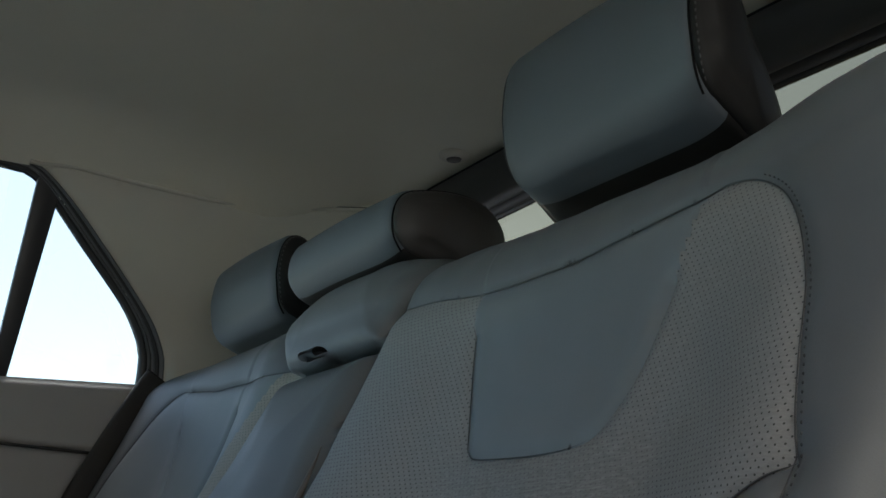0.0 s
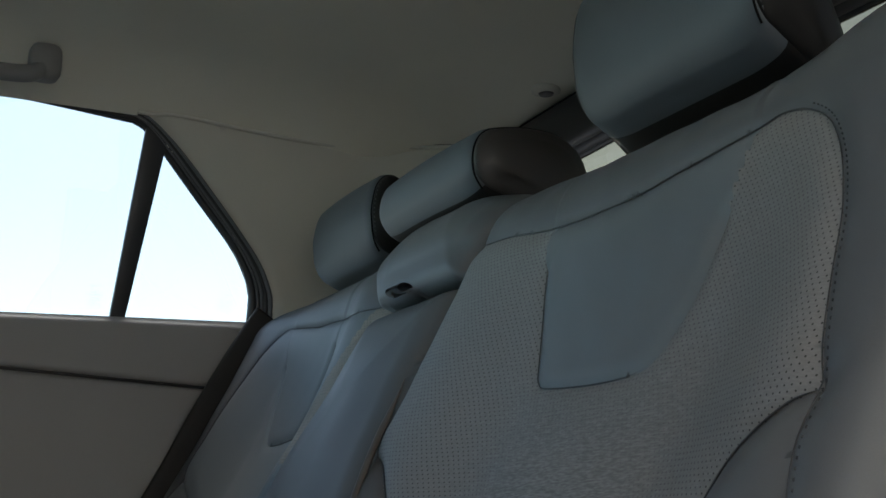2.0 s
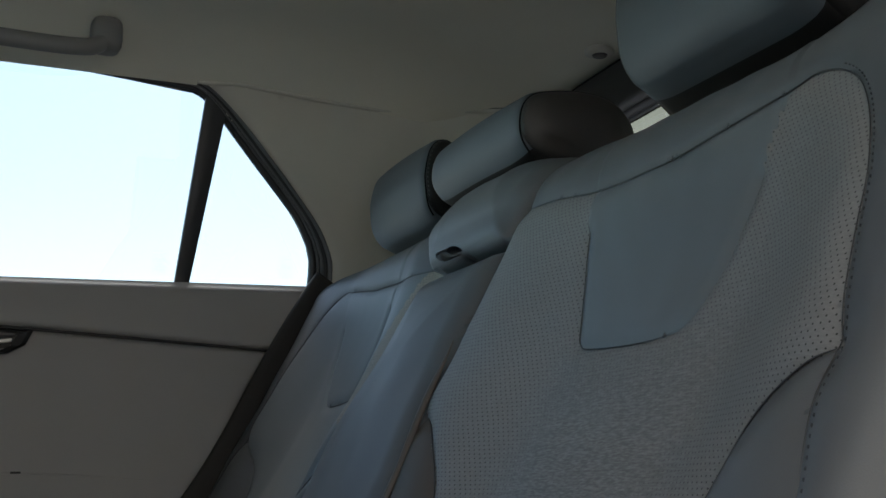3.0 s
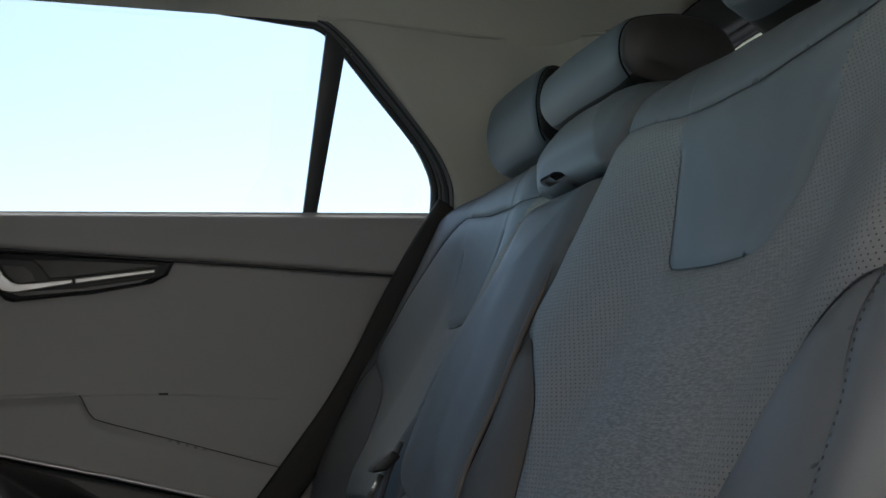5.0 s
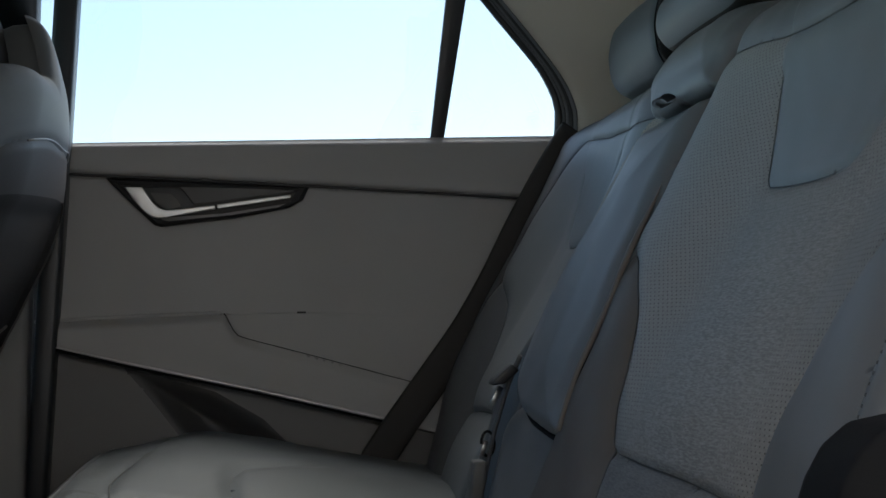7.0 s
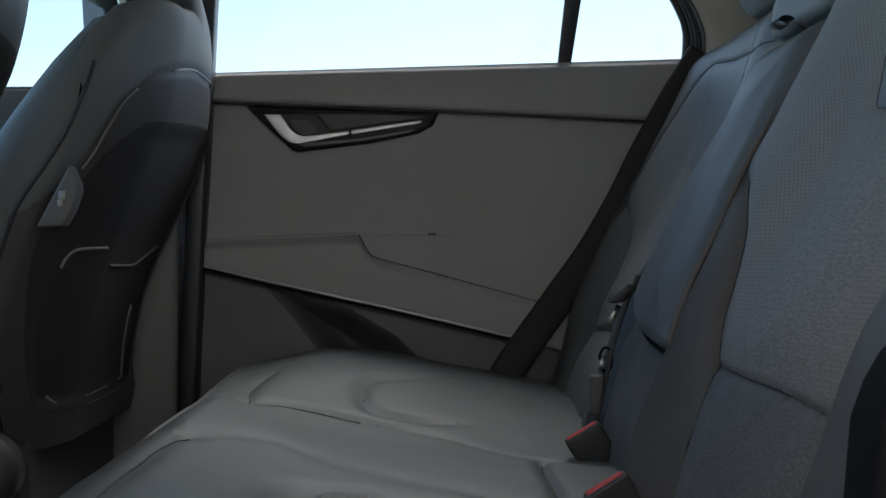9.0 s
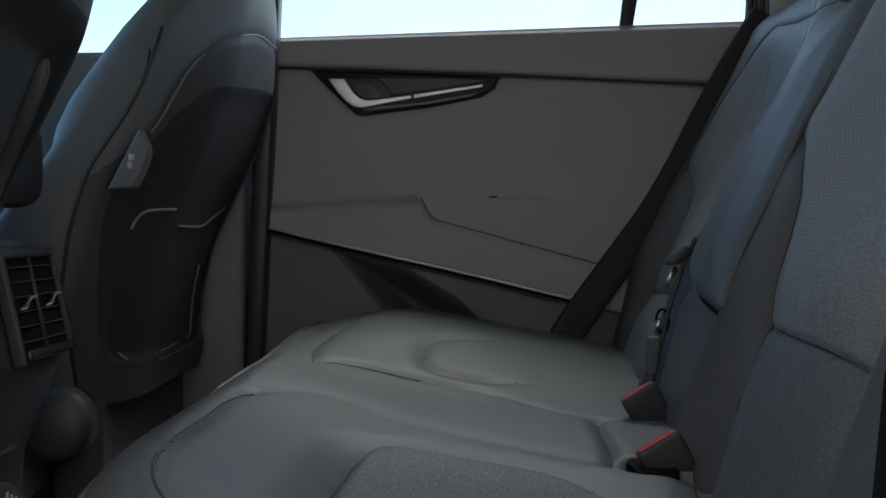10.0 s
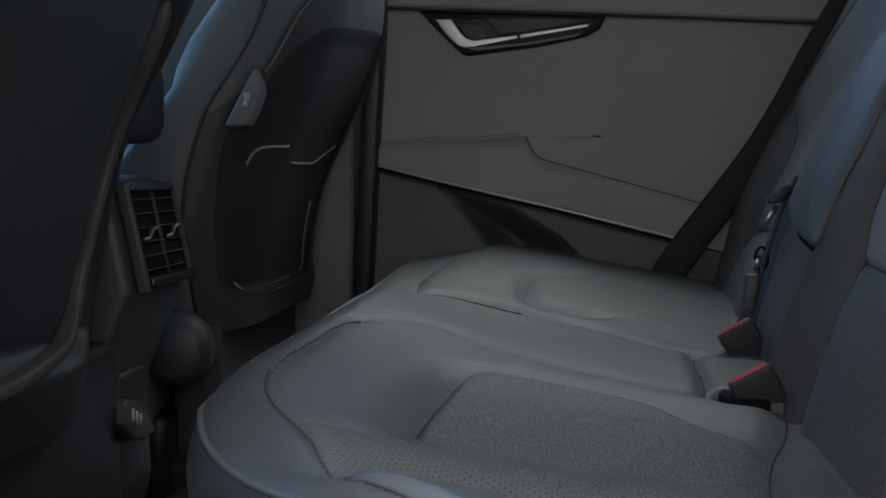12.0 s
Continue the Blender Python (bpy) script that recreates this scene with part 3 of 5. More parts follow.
        part("slot", tube(W, [0.0012, 0.0026, 0.0026, 0.0012], 8), MATTE_BLACK, thing, "short dark slot in the bolster")
    # row of stitches along the outer seam
    rows = [(top_seam[42:], -0.005, 1)]
    for ln, off, sgn in rows:
        t = np.gradient(ln, axis=0)
        nn = np.stack([-t[:, 1], t[:, 0]], 1)
        nn /= np.linalg.norm(nn, axis=1, keepdims=True)
        Q = ln + nn * off
        dd = [near_line(Q, l2)[0] for l2 in lines]
        W = put(Q, dd)
        W[:, 1] += 0.0005
        vv, ff = stitches(W, (-0.3, 0.8, 0.4), 0.0028, 0.0062, 0.0006, 0.0005)
        tagged(raw("stitching", vv, ff, THREAD, thing, "dark thread stitches along the seam"), kind="stuff")
    return thing, put, lines


outer_seat("rear_passenger_seat", False, "grey leather and perforated fabric rear seat backrest")
outer_seat("rear_passenger_seat", True, "bluish grey leather rear backrest beside the door")


def pad(x0, x1, z0, z1, corner, rise, edge, puff, fine=0.004, drop=0.03):
    """A cushioned pad on the backrest's face, with rounded corners and edges."""
    us, vs = np.arange(x0 - 0.008, x1 + 0.012, fine), np.arange(z0 - 0.008, z1 + 0.012, fine)

    def put(P, d):
        u, v = P[:, 0], P[:, 1]
        cx, cz, hx, hz = (x0 + x1) / 2, (z0 + z1) / 2, (x1 - x0) / 2, (z1 - z0) / 2
        qx, qz = np.abs(u - cx) - (hx - corner), np.abs(v - cz) - (hz - corner)
        sd = np.hypot(np.maximum(qx, 0), np.maximum(qz, 0)) + np.minimum(np.maximum(qx, qz), 0) - corner
        face = rise - lip(np.maximum(-sd, 0), edge) + puff * step(-sd, 0, 0.10) - np.clip(sd / 0.008, 0, 1) * drop
        face = face + 0.0005 * np.sin(u * 57 + 2 * np.sin(v * 29)) * np.sin(v * 41)
        y, z = rolled(np.full_like(u, 0.1), v, face)
        return np.stack([u, y, z], 1)

    return sheet(us, vs, [], [("pad", None)], put, flip=True)["pad"]


def cushion(outline, rise, edge, puff, fine=0.0036, drop=0.03):
    """A padded cushion on the backrest's face inside a closed outline of (x, height)."""
    ring = np.vstack([outline, outline[:1]])
    us, vs = np.arange(outline[:, 0].min() - 0.012, outline[:, 0].max() + 0.012, fine), np.arange(outline[:, 1].min() - 0.012, outline[:, 1].max() + 0.012, fine)

    def put(P, d):
        u, v = P[:, 0], P[:, 1]
        sd = np.where(inside(P, outline), -d[0], d[0])
        face = rise - lip(np.maximum(-sd, 0), edge) + puff * step(-sd, 0, 0.09) - np.clip(sd / 0.008, 0, 1) * drop
        face = face + 0.0006 * np.sin(u * 57 + 2 * np.sin(v * 29)) * np.sin(v * 41)
        y, z = rolled(np.full_like(u, 0.1), v, face)
        return np.stack([u, y, z], 1)

    return sheet(us, vs, [ring], [("pad", None)], put, flip=True)["pad"]


middle = tagged(empty("middle_seat", (0.02, 0.1, 0.2)), "leather middle backrest with a folded armrest panel", "seat", group="rear backrests")
v, f = cushion(smooth_line([(-0.080, 0.726), (-0.072, 0.7235), (0.02, 0.7235), (0.10, 0.7235), (0.122, 0.726), (0.142, 0.738), (0.164, 0.756), (0.178, 0.776), (0.183, 0.81), (0.184, 0.89), (0.175, 0.897), (-0.095, 0.897), (-0.102, 0.890), (-0.100, 0.80), (-0.092, 0.768), (-0.082, 0.745)], 6, True), 0.008, 0.026, 0.014, drop=0.045)
# middle pads are darkened in colour for the shade under the headrest
raw("upper_pad", v, f, LEATHER_SHADED, middle, "leather pad below the middle headrest")
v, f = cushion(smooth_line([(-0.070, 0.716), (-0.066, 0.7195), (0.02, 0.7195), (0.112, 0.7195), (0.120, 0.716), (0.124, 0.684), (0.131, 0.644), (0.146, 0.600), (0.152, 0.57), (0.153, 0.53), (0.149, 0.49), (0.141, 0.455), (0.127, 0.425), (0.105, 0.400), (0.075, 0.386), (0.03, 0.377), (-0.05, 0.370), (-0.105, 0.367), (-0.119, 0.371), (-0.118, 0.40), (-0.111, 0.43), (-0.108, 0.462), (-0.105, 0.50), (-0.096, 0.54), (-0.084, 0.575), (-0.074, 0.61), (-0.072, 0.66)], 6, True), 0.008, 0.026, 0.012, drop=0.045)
armrest = raw("armrest", v, f, LEATHER_SHADED, middle, "folded leather armrest panel")
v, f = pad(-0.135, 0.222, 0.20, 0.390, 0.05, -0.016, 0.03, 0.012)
raw("lower_pad", v, f, LEATHER_SHADED, middle, "leather lower pad under the armrest")
# dark joints beside the armrest
for line in ([(-0.110, 0.475), (-0.113, 0.44), (-0.119, 0.40), (-0.122, 0.372)], [(0.157, 0.556), (0.157, 0.53), (0.153, 0.49), (0.145, 0.455), (0.131, 0.425)]):
    ln = smooth_line(line, 6)
    W = [(x, float(back_y(z, 0.1)) - 0.003, z) for x, z in ln]
    thick = [0.0026 * min(1, i / 6 + 0.05, (len(W) - 1 - i) / 4 + 0.05) for i in range(len(W))]
    part("joint", tube(W, thick, 8), MATTE_BLACK, middle, "dark open joint beside the armrest")
ln = smooth_line([(0.128, 0.424), (0.107, 0.400), (0.075, 0.385), (0.03, 0.3755), (-0.05, 0.3685), (-0.10, 0.3655)], 6)
part("joint", tube([(x, float(back_y(z, 0.1)) - 0.010, z) for x, z in ln], 0.0030, 8), MATTE_BLACK, middle, "dark gap under the armrest")
# side of the armrest beside the outer backrest, warm side light painted in brown
ln = smooth_line([(-0.0745, 0.625), (-0.083, 0.585), (-0.096, 0.545), (-0.1065, 0.505), (-0.110, 0.465), (-0.113, 0.43), (-0.1185, 0.40), (-0.1195, 0.378)], 6)
part("side_gusset", tube([(x, float(back_y(z, 0.1)) + 0.001, z) for x, z in ln], [0.0034 * min(1, 0.15 + i / 8) for i in range(len(ln))], 8), GUSSET, middle, "brown-grey leather side of the armrest")
# pull loop of the armrest
bm = bmesh.new()
prev = None
for a in np.linspace(-3.0, 3.0, 20):
    y, z = -0.061 + 0.009 * math.cos(a), 0.732 + 0.0055 * math.sin(a)
    row = [bm.verts.new((x, y, z)) for x in (0.014, 0.030, 0.046)]
    if prev:
        for i in range(2):
            bm.faces.new((prev[i], prev[i + 1], row[i + 1], row[i]))
    prev = row
bmesh.ops.solidify(bm, geom=bm.faces[:], thickness=0.002)
part("pull_loop", bm, LEATHER_DARK, middle, "small leather pull loop")


# ---- rear bench: cushion ----
def front_y(x):
    q = np.clip((-0.34 - x) / 0.475, 0, 0.995)
    r = np.clip((x - 0.50) / 0.25, 0, 0.9)
    return 0.40 + 0.255 * np.sqrt(1 - q * q) - 0.06 * (1 - np.sqrt(1 - r * r))


KY, KZ = soft([0.02, 0.10, 0.18, 0.35, 0.46, 0.55, 0.60, 0.62], [0.222, 0.225, 0.228, 0.243, 0.258, 0.283, 0.297, 0.300])
FY, FZ = soft([0.02, 0.08, 0.2, 0.3, 0.37, 0.46, 0.5, 0.55, 0.6, 0.63], [0.02, 0.03, 0.047, 0.055, 0.064, 0.066, 0.058, 0.034, 0.006, 0])
SC_FRONT = smooth_line([(-0.835, 0.605), (-0.801, 0.613), (-0.779, 0.613), (-0.752, 0.603), (-0.712, 0.588), (-0.688, 0.581), (-0.65, 0.581), (-0.592, 0.590), (-0.537, 0.595), (-0.465, 0.597), (-0.40, 0.597), (-0.286, 0.595), (-0.196, 0.595), (-0.10, 0.585)], 6)
SC_FRONT_FAR = smooth_line([(0.192, 0.563), (0.268, 0.568), (0.375, 0.55), (0.48, 0.54), (0.66, 0.53)], 6)
SC_INS = smooth_line([(-0.541, 0.485), (-0.478, 0.479), (-0.41, 0.473), (-0.324, 0.469), (-0.258, 0.465), (-0.225, 0.456), (-0.208, 0.441), (-0.202, 0.413), (-0.21, 0.36), (-0.233, 0.288), (-0.268, 0.252), (-0.32, 0.208)], 6)
SC_PERF = smooth_line([(-0.640, 0.584), (-0.623, 0.563), (-0.614, 0.545), (-0.595, 0.517), (-0.562, 0.492), (-0.541, 0.485), (-0.545, 0.46), (-0.572, 0.434), (-0.607, 0.408), (-0.631, 0.383), (-0.645, 0.33), (-0.65, 0.25)], 6)
SC_FOLD = smooth_line([(-0.752, 0.603), (-0.703, 0.552), (-0.674, 0.516), (-0.663, 0.498), (-0.651, 0.474), (-0.647, 0.459), (-0.648, 0.441), (-0.658, 0.416), (-0.665, 0.395), (-0.669, 0.35), (-0.668, 0.28), (-0.66, 0.18)], 6)
SC_M1 = smooth_line([(-0.10, 0.585), (-0.060, 0.568), (-0.025, 0.545), (-0.008, 0.515), (-0.015, 0.485), (-0.04, 0.455), (-0.072, 0.425), (-0.10, 0.363), (-0.15, 0.29), (-0.185, 0.225), (-0.20, 0.17), (-0.20, 0.05)], 6)
SC_M2 = smooth_line([(0.192, 0.563), (0.205, 0.518), (0.20, 0.442), (0.175, 0.33), (0.095, 0.208), (0.085, 0.05)], 6)
SC_MB = smooth_line([(0.095, 0.208), (0.03, 0.213), (-0.10, 0.214), (-0.186, 0.222)], 6)
SC_F = smooth_line([(0.235, 0.24), (0.225, 0.34), (0.233, 0.40), (0.252, 0.421), (0.302, 0.426), (0.346, 0.412), (0.374, 0.376), (0.42, 0.31)], 6)
SC_RN = smooth_line([(-0.20, 0.145), (-0.27, 0.155), (-0.383, 0.185), (-0.552, 0.215), (-0.66, 0.228), (-0.79, 0.235)], 6)


def cord_v(x):
    """Where the piping runs round the front roll."""
    return 0.664 - 0.045 * step(x, -0.2, 0.2) - 0.015 * step(-x, 0.45, 0.58)


def bench():
    thing = tagged(empty("rear_bench_cushion", (0, 0.35, 0.05)), "grey leather and fabric rear bench cushion", "seat")
    us, vs = np.arange(-0.828, 0.665, 0.0042), np.concatenate([np.arange(0.02, 0.66, 0.0042), np.arange(0.66, 0.93, 0.006)])
    lines = [SC_FRONT, SC_FRONT_FAR, SC_INS, SC_M2, SC_MB, SC_F, SC_RN, SC_FOLD, SC_M1, SC_PERF, np.stack([np.linspace(-0.84, 0.68, 90), cord_v(np.linspace(-0.84, 0.68, 90))], 1)]
    ins_poly = np.vstack([SC_INS, SC_RN[12:25], SC_FOLD[24:61][::-1]])
    wing = np.vstack([SC_FOLD, [(-0.9, 0.18), (-0.9, 0.60)], SC_FRONT[:19]])

    def put(P, d):
        x, v = P[:, 0], P[:, 1]
        r = 0.055
        th = np.clip((v - 0.60) / r, 0, 1.57)
        below = np.maximum(0, v - 0.60 - 1.57 * r)
        k = (front_y(x) - r - 0.02) / 0.58
        y = 0.02 + (np.minimum(v, 0.60) - 0.02) * k + r * np.sin(th) - 0.15 * below
        vv = np.minimum(v, 0.60)
        z = np.interp(vv, KY, KZ) + np.interp(vv, FY, FZ) * step(x, 0.10, 0.44)
        z = z - lip(x + 0.815, 0.035) - np.maximum(0, -0.815 - x) * 8
        z = z - 0.010 * step(-x, 0.20, 0.30) * (1 - step(-x, 0.50, 0.60)) * step(vv, 0.05, 0.2) * (1 - step(vv, 0.44, 0.52))

        def groove(i, depth, width, deep=0.0016, thin=0.0045):
            return depth * np.exp(-((d[i] / width) ** 2)) + deep * np.exp(-((d[i] / thin) ** 2))

        z = z - groove(0, 0.0035, 0.012, 0.0007) - groove(1, 0.003, 0.012) - groove(3, 0.004, 0.012, 0.0015) * (0.4 + 0.6 * step(vv, 0.3, 0.42)) - groove(4, 0.006, 0.010, 0.003)
        fresh = 0.25 + 0.75 * step(vv, 0.30, 0.44)
        on = inside(P, ins_poly)
        z = z - fresh * (0.013 * np.exp(-((d[2] / np.where(on, 0.0075, 0.026)) ** 2)) + 0.004 * np.exp(-((d[2] / 0.005) ** 2)))
        z = z - groove(5, 0.006, 0.013, 0.0015) * step(vv, 0.26, 0.38) - groove(6, 0.010, 0.018, 0.003) - 0.009 * step(vv, 0.30, 0.42) * np.exp(-((d[7] / np.where(inside(P, wing), 0.014, 0.022)) ** 2)) - 0.003 * np.exp(-((d[7] / 0.006) ** 2)) - groove(8, 0.0035, 0.022, 0) * (0.5 + 0.5 * step(vv, 0.2, 0.3))
        # open pocket behind the middle seat
        z = z - 0.045 * np.exp(-(((x + 0.172) / 0.030) ** 4)) * np.exp(-(((v - 0.185) / 0.022) ** 4))
        # short creases in the leather
        for cx, cy, a, ln, h in ((0.19, 0.40, 1.45, 0.035, 0.001), (-0.10, 0.40, 1.3, 0.05, 0.0015), (0.32, 0.43, 2.6, 0.04, 0.002), (-0.60, 0.53, 0.9, 0.05, 0.0012)):
            s, t = (x - cx) * np.cos(a) + (v - cy) * np.sin(a), -(x - cx) * np.sin(a) + (v - cy) * np.cos(a)
            z = z - h * np.exp(-((s / ln) ** 2) - ((t / 0.007) ** 2))
        z += 0.0005 * np.sin(x * 33 + 3 * np.sin(v * 17)) * np.sin(v * 29 + 2 * np.sin(x * 23))
        z = z - r * (1 - np.cos(th)) - below
        return np.stack([x, y, z], 1)

    def ring(*pieces):
        return [tuple(p) for p in np.vstack([np.array(q, float).reshape(-1, 2) for q in pieces])]

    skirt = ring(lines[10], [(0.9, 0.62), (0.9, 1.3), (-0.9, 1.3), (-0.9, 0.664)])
    front = ring(SC_FRONT, [(0.0, 0.61), (0.1, 0.612), (0.17, 0.60)], SC_FRONT_FAR, [(0.9, 0.53), (0.9, 1.2), (-0.9, 1.2), (-0.9, 0.66)])
    perf = ring(SC_PERF, SC_FOLD[:61][::-1], SC_FRONT[19:37])
    middle = ring(SC_M1[:61], SC_MB[::-1], SC_M2[:25][::-1])
    tail = ring(SC_RN, [(-0.9, 0.235), (-0.9, -0.2), (-0.20, -0.2)])
    insert = ring(ins_poly)
    far = ring(SC_F, [(0.5, 0.2), (0.3, 0.15)])
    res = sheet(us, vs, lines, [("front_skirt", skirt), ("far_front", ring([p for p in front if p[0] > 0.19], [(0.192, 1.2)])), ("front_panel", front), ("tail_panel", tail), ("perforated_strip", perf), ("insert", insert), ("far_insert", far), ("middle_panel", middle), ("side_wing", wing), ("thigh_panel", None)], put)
    # only the near front roll is darkened: its shade is in the colour
    looks = {"front_skirt": (LEATHER_DARK, "dark leather skirt under the piping"), "front_panel": (LEATHER_SHADED, "smooth dark grey leather front roll"), "far_front": (LEATHER, "smooth grey leather front roll"), "insert": (KNIT_SEAT, "knitted fabric seat insert"), "perforated_strip": (PERF_SEAT, "perforated strip beside the insert"), "far_insert": (LEATHER, "leather seat insert"), "middle_panel": (LEATHER, "flat leather middle seat"), "tail_panel": (KNIT, "fabric tail of the cushion"), "side_wing": (LEATHER, "leather side wing"), "thigh_panel": (LEATHER, "smooth leather thigh support")}
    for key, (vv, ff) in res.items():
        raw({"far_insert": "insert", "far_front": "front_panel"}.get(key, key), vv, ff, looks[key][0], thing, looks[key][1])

    def along(ln, off=(0, 0), lift=0.0):
        Q = np.array(ln) + np.array(off)
        W = put(Q, [near_line(Q, l2)[0] for l2 in lines])
        W[:, 2] += lift
        return W

    for ln, cord in ((SC_FRONT, PIPING), (SC_FRONT_FAR[:12], PIPING), (SC_M2[:14], PIPING), (SC_MB, THREAD), (SC_RN[:24], THREAD), (SC_INS[:36], THREAD)):
        part("seam", tube(along(ln, lift=0.0009), 0.0011, 6), cord, thing, "sewn seam")
    part("buckle_pocket", prism([(-0.205, 0.196), (-0.150, 0.204), (-0.118, 0.196), (-0.125, 0.158), (-0.195, 0.158)], 2, 0.15, 0.2262, 0.002), MATTE_BLACK, thing, "dark pocket for the buckle")
    # piping cord that runs along the lower front edge
    W = along([(x, float(cord_v(np.array(x)))) for x in np.linspace(-0.80, 0.64, 150)])
    part("piping", tube(W + np.array((0, 0.001, 0)), 0.0028, 8), CORD, thing, "raised piping cord along the front edge")
    vv, ff = stitches(along(SC_FRONT[6:56], (0, 0.0022), 0.0004), (0, 0.3, 1), 0.0030, 0.0070, 0.0006, 0.0006)
    tagged(raw("stitching", vv, ff, THREAD, thing, "dark thread stitches along the seam"), kind="stuff")
    vv, ff = stitches(along([(x, float(cord_v(np.array(x))) + 0.009) for x in np.linspace(-0.80, -0.1, 170)]), (0, 1, 0.2), 0.0030, 0.0070, 0.0006, 0.0006)
    tagged(raw("stitching", vv, ff, THREAD, thing, "dark thread stitches along the seam"), kind="stuff")
    return put


put_bench = bench()


# ---- headrests ----
TALL = [(0.000, 0.47), (-0.005, 0.64), (-0.07, 0.87), (-0.18, 0.985), (-0.32, 1.0), (-0.47, 0.90), (-0.68, 0.62), (-0.86, 0.30), (-0.95, 0.02), (-0.78, -0.10), (-0.46, -0.035), (-0.19, 0.055), (-0.045, 0.225)]
SQUAT = [(0.0, 0.46), (-0.02, 0.70), (-0.10, 0.87), (-0.25, 0.955), (-0.5, 1.0), (-0.75, 0.95), (-0.92, 0.78), (-1.0, 0.5), (-0.95, 0.15), (-0.7, 0.0), (-0.36, 0.0), (-0.14, 0.10), (-0.035, 0.27)]


def headrest(x0, x1, y_front, z0, z1, depth, label, group="rear headrests", metal=None, cheek=None, form=TALL):
    thing = tagged(empty("headrest", ((x0 + x1) / 2, y_front - depth / 2, z0)), label, "headrest", group=group)
    h = z1 - z0
    # side outline, front face leaning back, blunt rear
    prof = smooth_line(form, 7, True)
    prof = prof * np.array([depth, h])
    ctr = np.array([-0.40 * depth, 0.46 * h])
    w = x1 - x0
    cols = np.concatenate([np.linspace(0, 0.05, 9)[:-1], np.linspace(0.05, 0.95, 34), np.linspace(0.95, 1, 9)[1:]])
    m = len(prof)
    verts, faces_front, faces_side, faces_other, faces_back = [], [], [], [], []
    edge = 0.052
    for c in cols:
        d = min(c, 1 - c) * w
        q = max(0, 1 - d / 0.018)
        inset = 0.017 * (1 - math.sqrt(max(0, 1 - q * q)))
        groove = 0.0020 * math.exp(-(((d - 0.010) / 0.0014) ** 2)) + 0.0012 * math.exp(-(((d - 0.010) / 0.005) ** 2))
        belly = 0.006 * math.sin(math.pi * c)
        for p in prof:
            out = p - ctr
            ln = np.linalg.norm(out)
            s = (ln - inset - groove) / ln
            y, z = ctr + out * s
            low = max(0.0, 1 - z / (0.6 * h))
            q2 = max(0, 1 - d / 0.06)
            z += (0.17 if form is TALL else 0.2) * h * (1 - math.sqrt(max(0, 1 - q2 * q2))) * low * max(0.0, min(1.0, 1.6 + 2.4 * p[0] / depth))
            if p[0] > -0.2 * depth:
                y += belly
            verts.append((x0 + c * w, y_front + y, z0 + z))
    nc = len(cols)
    for i in range(nc - 1):
        side = (cols[i] + cols[i + 1]) / 2 * w
        for k in range(m):
            q = (i * m + k, i * m + (k + 1) % m, (i + 1) * m + (k + 1) % m, (i + 1) * m + k)
            # back and underside go black; the underside's shade is painted this way
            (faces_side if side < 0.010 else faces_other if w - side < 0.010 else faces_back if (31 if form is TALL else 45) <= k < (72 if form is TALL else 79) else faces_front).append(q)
    # domed cheeks
    for i, c, way in ((0, x0, -1), (nc - 1, x1, 1)):
        ring, faces = list(range(i * m, i * m + m)), faces_other if i else faces_side
        rim = [np.array(verts[j]) for j in ring]
        mid = np.mean(rim, axis=0)
        for s, bulge in ((0.93, 0.0022), (0.8, 0.0042), (0.55, 0.0060), (0.25, 0.0068)):
            inner = list(range(len(verts), len(verts) + m))
            verts.extend(tuple(mid + (r - mid) * np.array((1, s, s)) + np.array((way * bulge, 0, 0))) for r in rim)
            for k in range(m):
                t = (ring[k], ring[(k + 1) % m], inner[(k + 1) % m], inner[k])
                faces.append(t if i else t[::-1])
            ring = inner
        faces.append(ring if i else ring[::-1])

    def sub(fs):
        used = sorted({i for q in fs for i in q})
        ix = {u: j for j, u in enumerate(used)}
        return [verts[u] for u in used], [[ix[i] for i in q] for q in fs]

    raw("cushion", *sub(faces_front), HEAD_LEATHER, thing, "smooth leather headrest cushion")
    raw("shaded_rear_cover", *sub(faces_back), HEAD_DARK, thing, "dark leather underside and back")
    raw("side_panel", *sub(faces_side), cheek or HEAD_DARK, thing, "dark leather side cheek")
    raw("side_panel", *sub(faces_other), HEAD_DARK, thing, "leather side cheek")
    for c in (0.0045,):
        q = 1 - 0.0045 / 0.018
        back = 0.017 * (1 - math.sqrt(1 - q * q)) - 0.0003
        ring = [(x0 + c, *(np.array([y_front, z0]) + ctr + (p - ctr) * (1 - back / np.linalg.norm(p - ctr)))) for p in np.vstack([prof[-9:], prof[:40]])]
        nrm = (-0.5 if c < w / 2 else 0.5, 0.6, 0.5)
        vv, ff = stitches(ring, nrm, 0.0035, 0.0062, 0.0009, 0.001)
        tagged(raw("stitching", vv, ff, THREAD, thing, "dark thread stitches"), kind="stuff")
    back = 0.0034
    ring = [(x0 + 0.010, *(np.array([y_front, z0]) + ctr + (p - ctr) * (1 - back / np.linalg.norm(p - ctr)))) for p in np.vstack([prof[-11:], prof[:44]])]
    part("seam", tube(ring, 0.0011, 6), MATTE_BLACK, thing, "dark sewn seam along the cheek")
    for px in (0.30, 0.70):
        part("post", tube([(x0 + w * px, y_front - depth * 0.80 - 0.01, z0 - 0.06), (x0 + w * px, y_front - depth * 0.75, z0 + 0.03)], 0.006, 10), metal or BLACK, thing, "steel post")
    return thing


headrest(-0.466, -0.200, -0.130, 0.838, 0.985, 0.100, "slate leather headrest with stitched side seams")
headrest(0.318, 0.558, -0.150, 0.828, 0.955, 0.115, "slate leather headrest with stitched side seams")
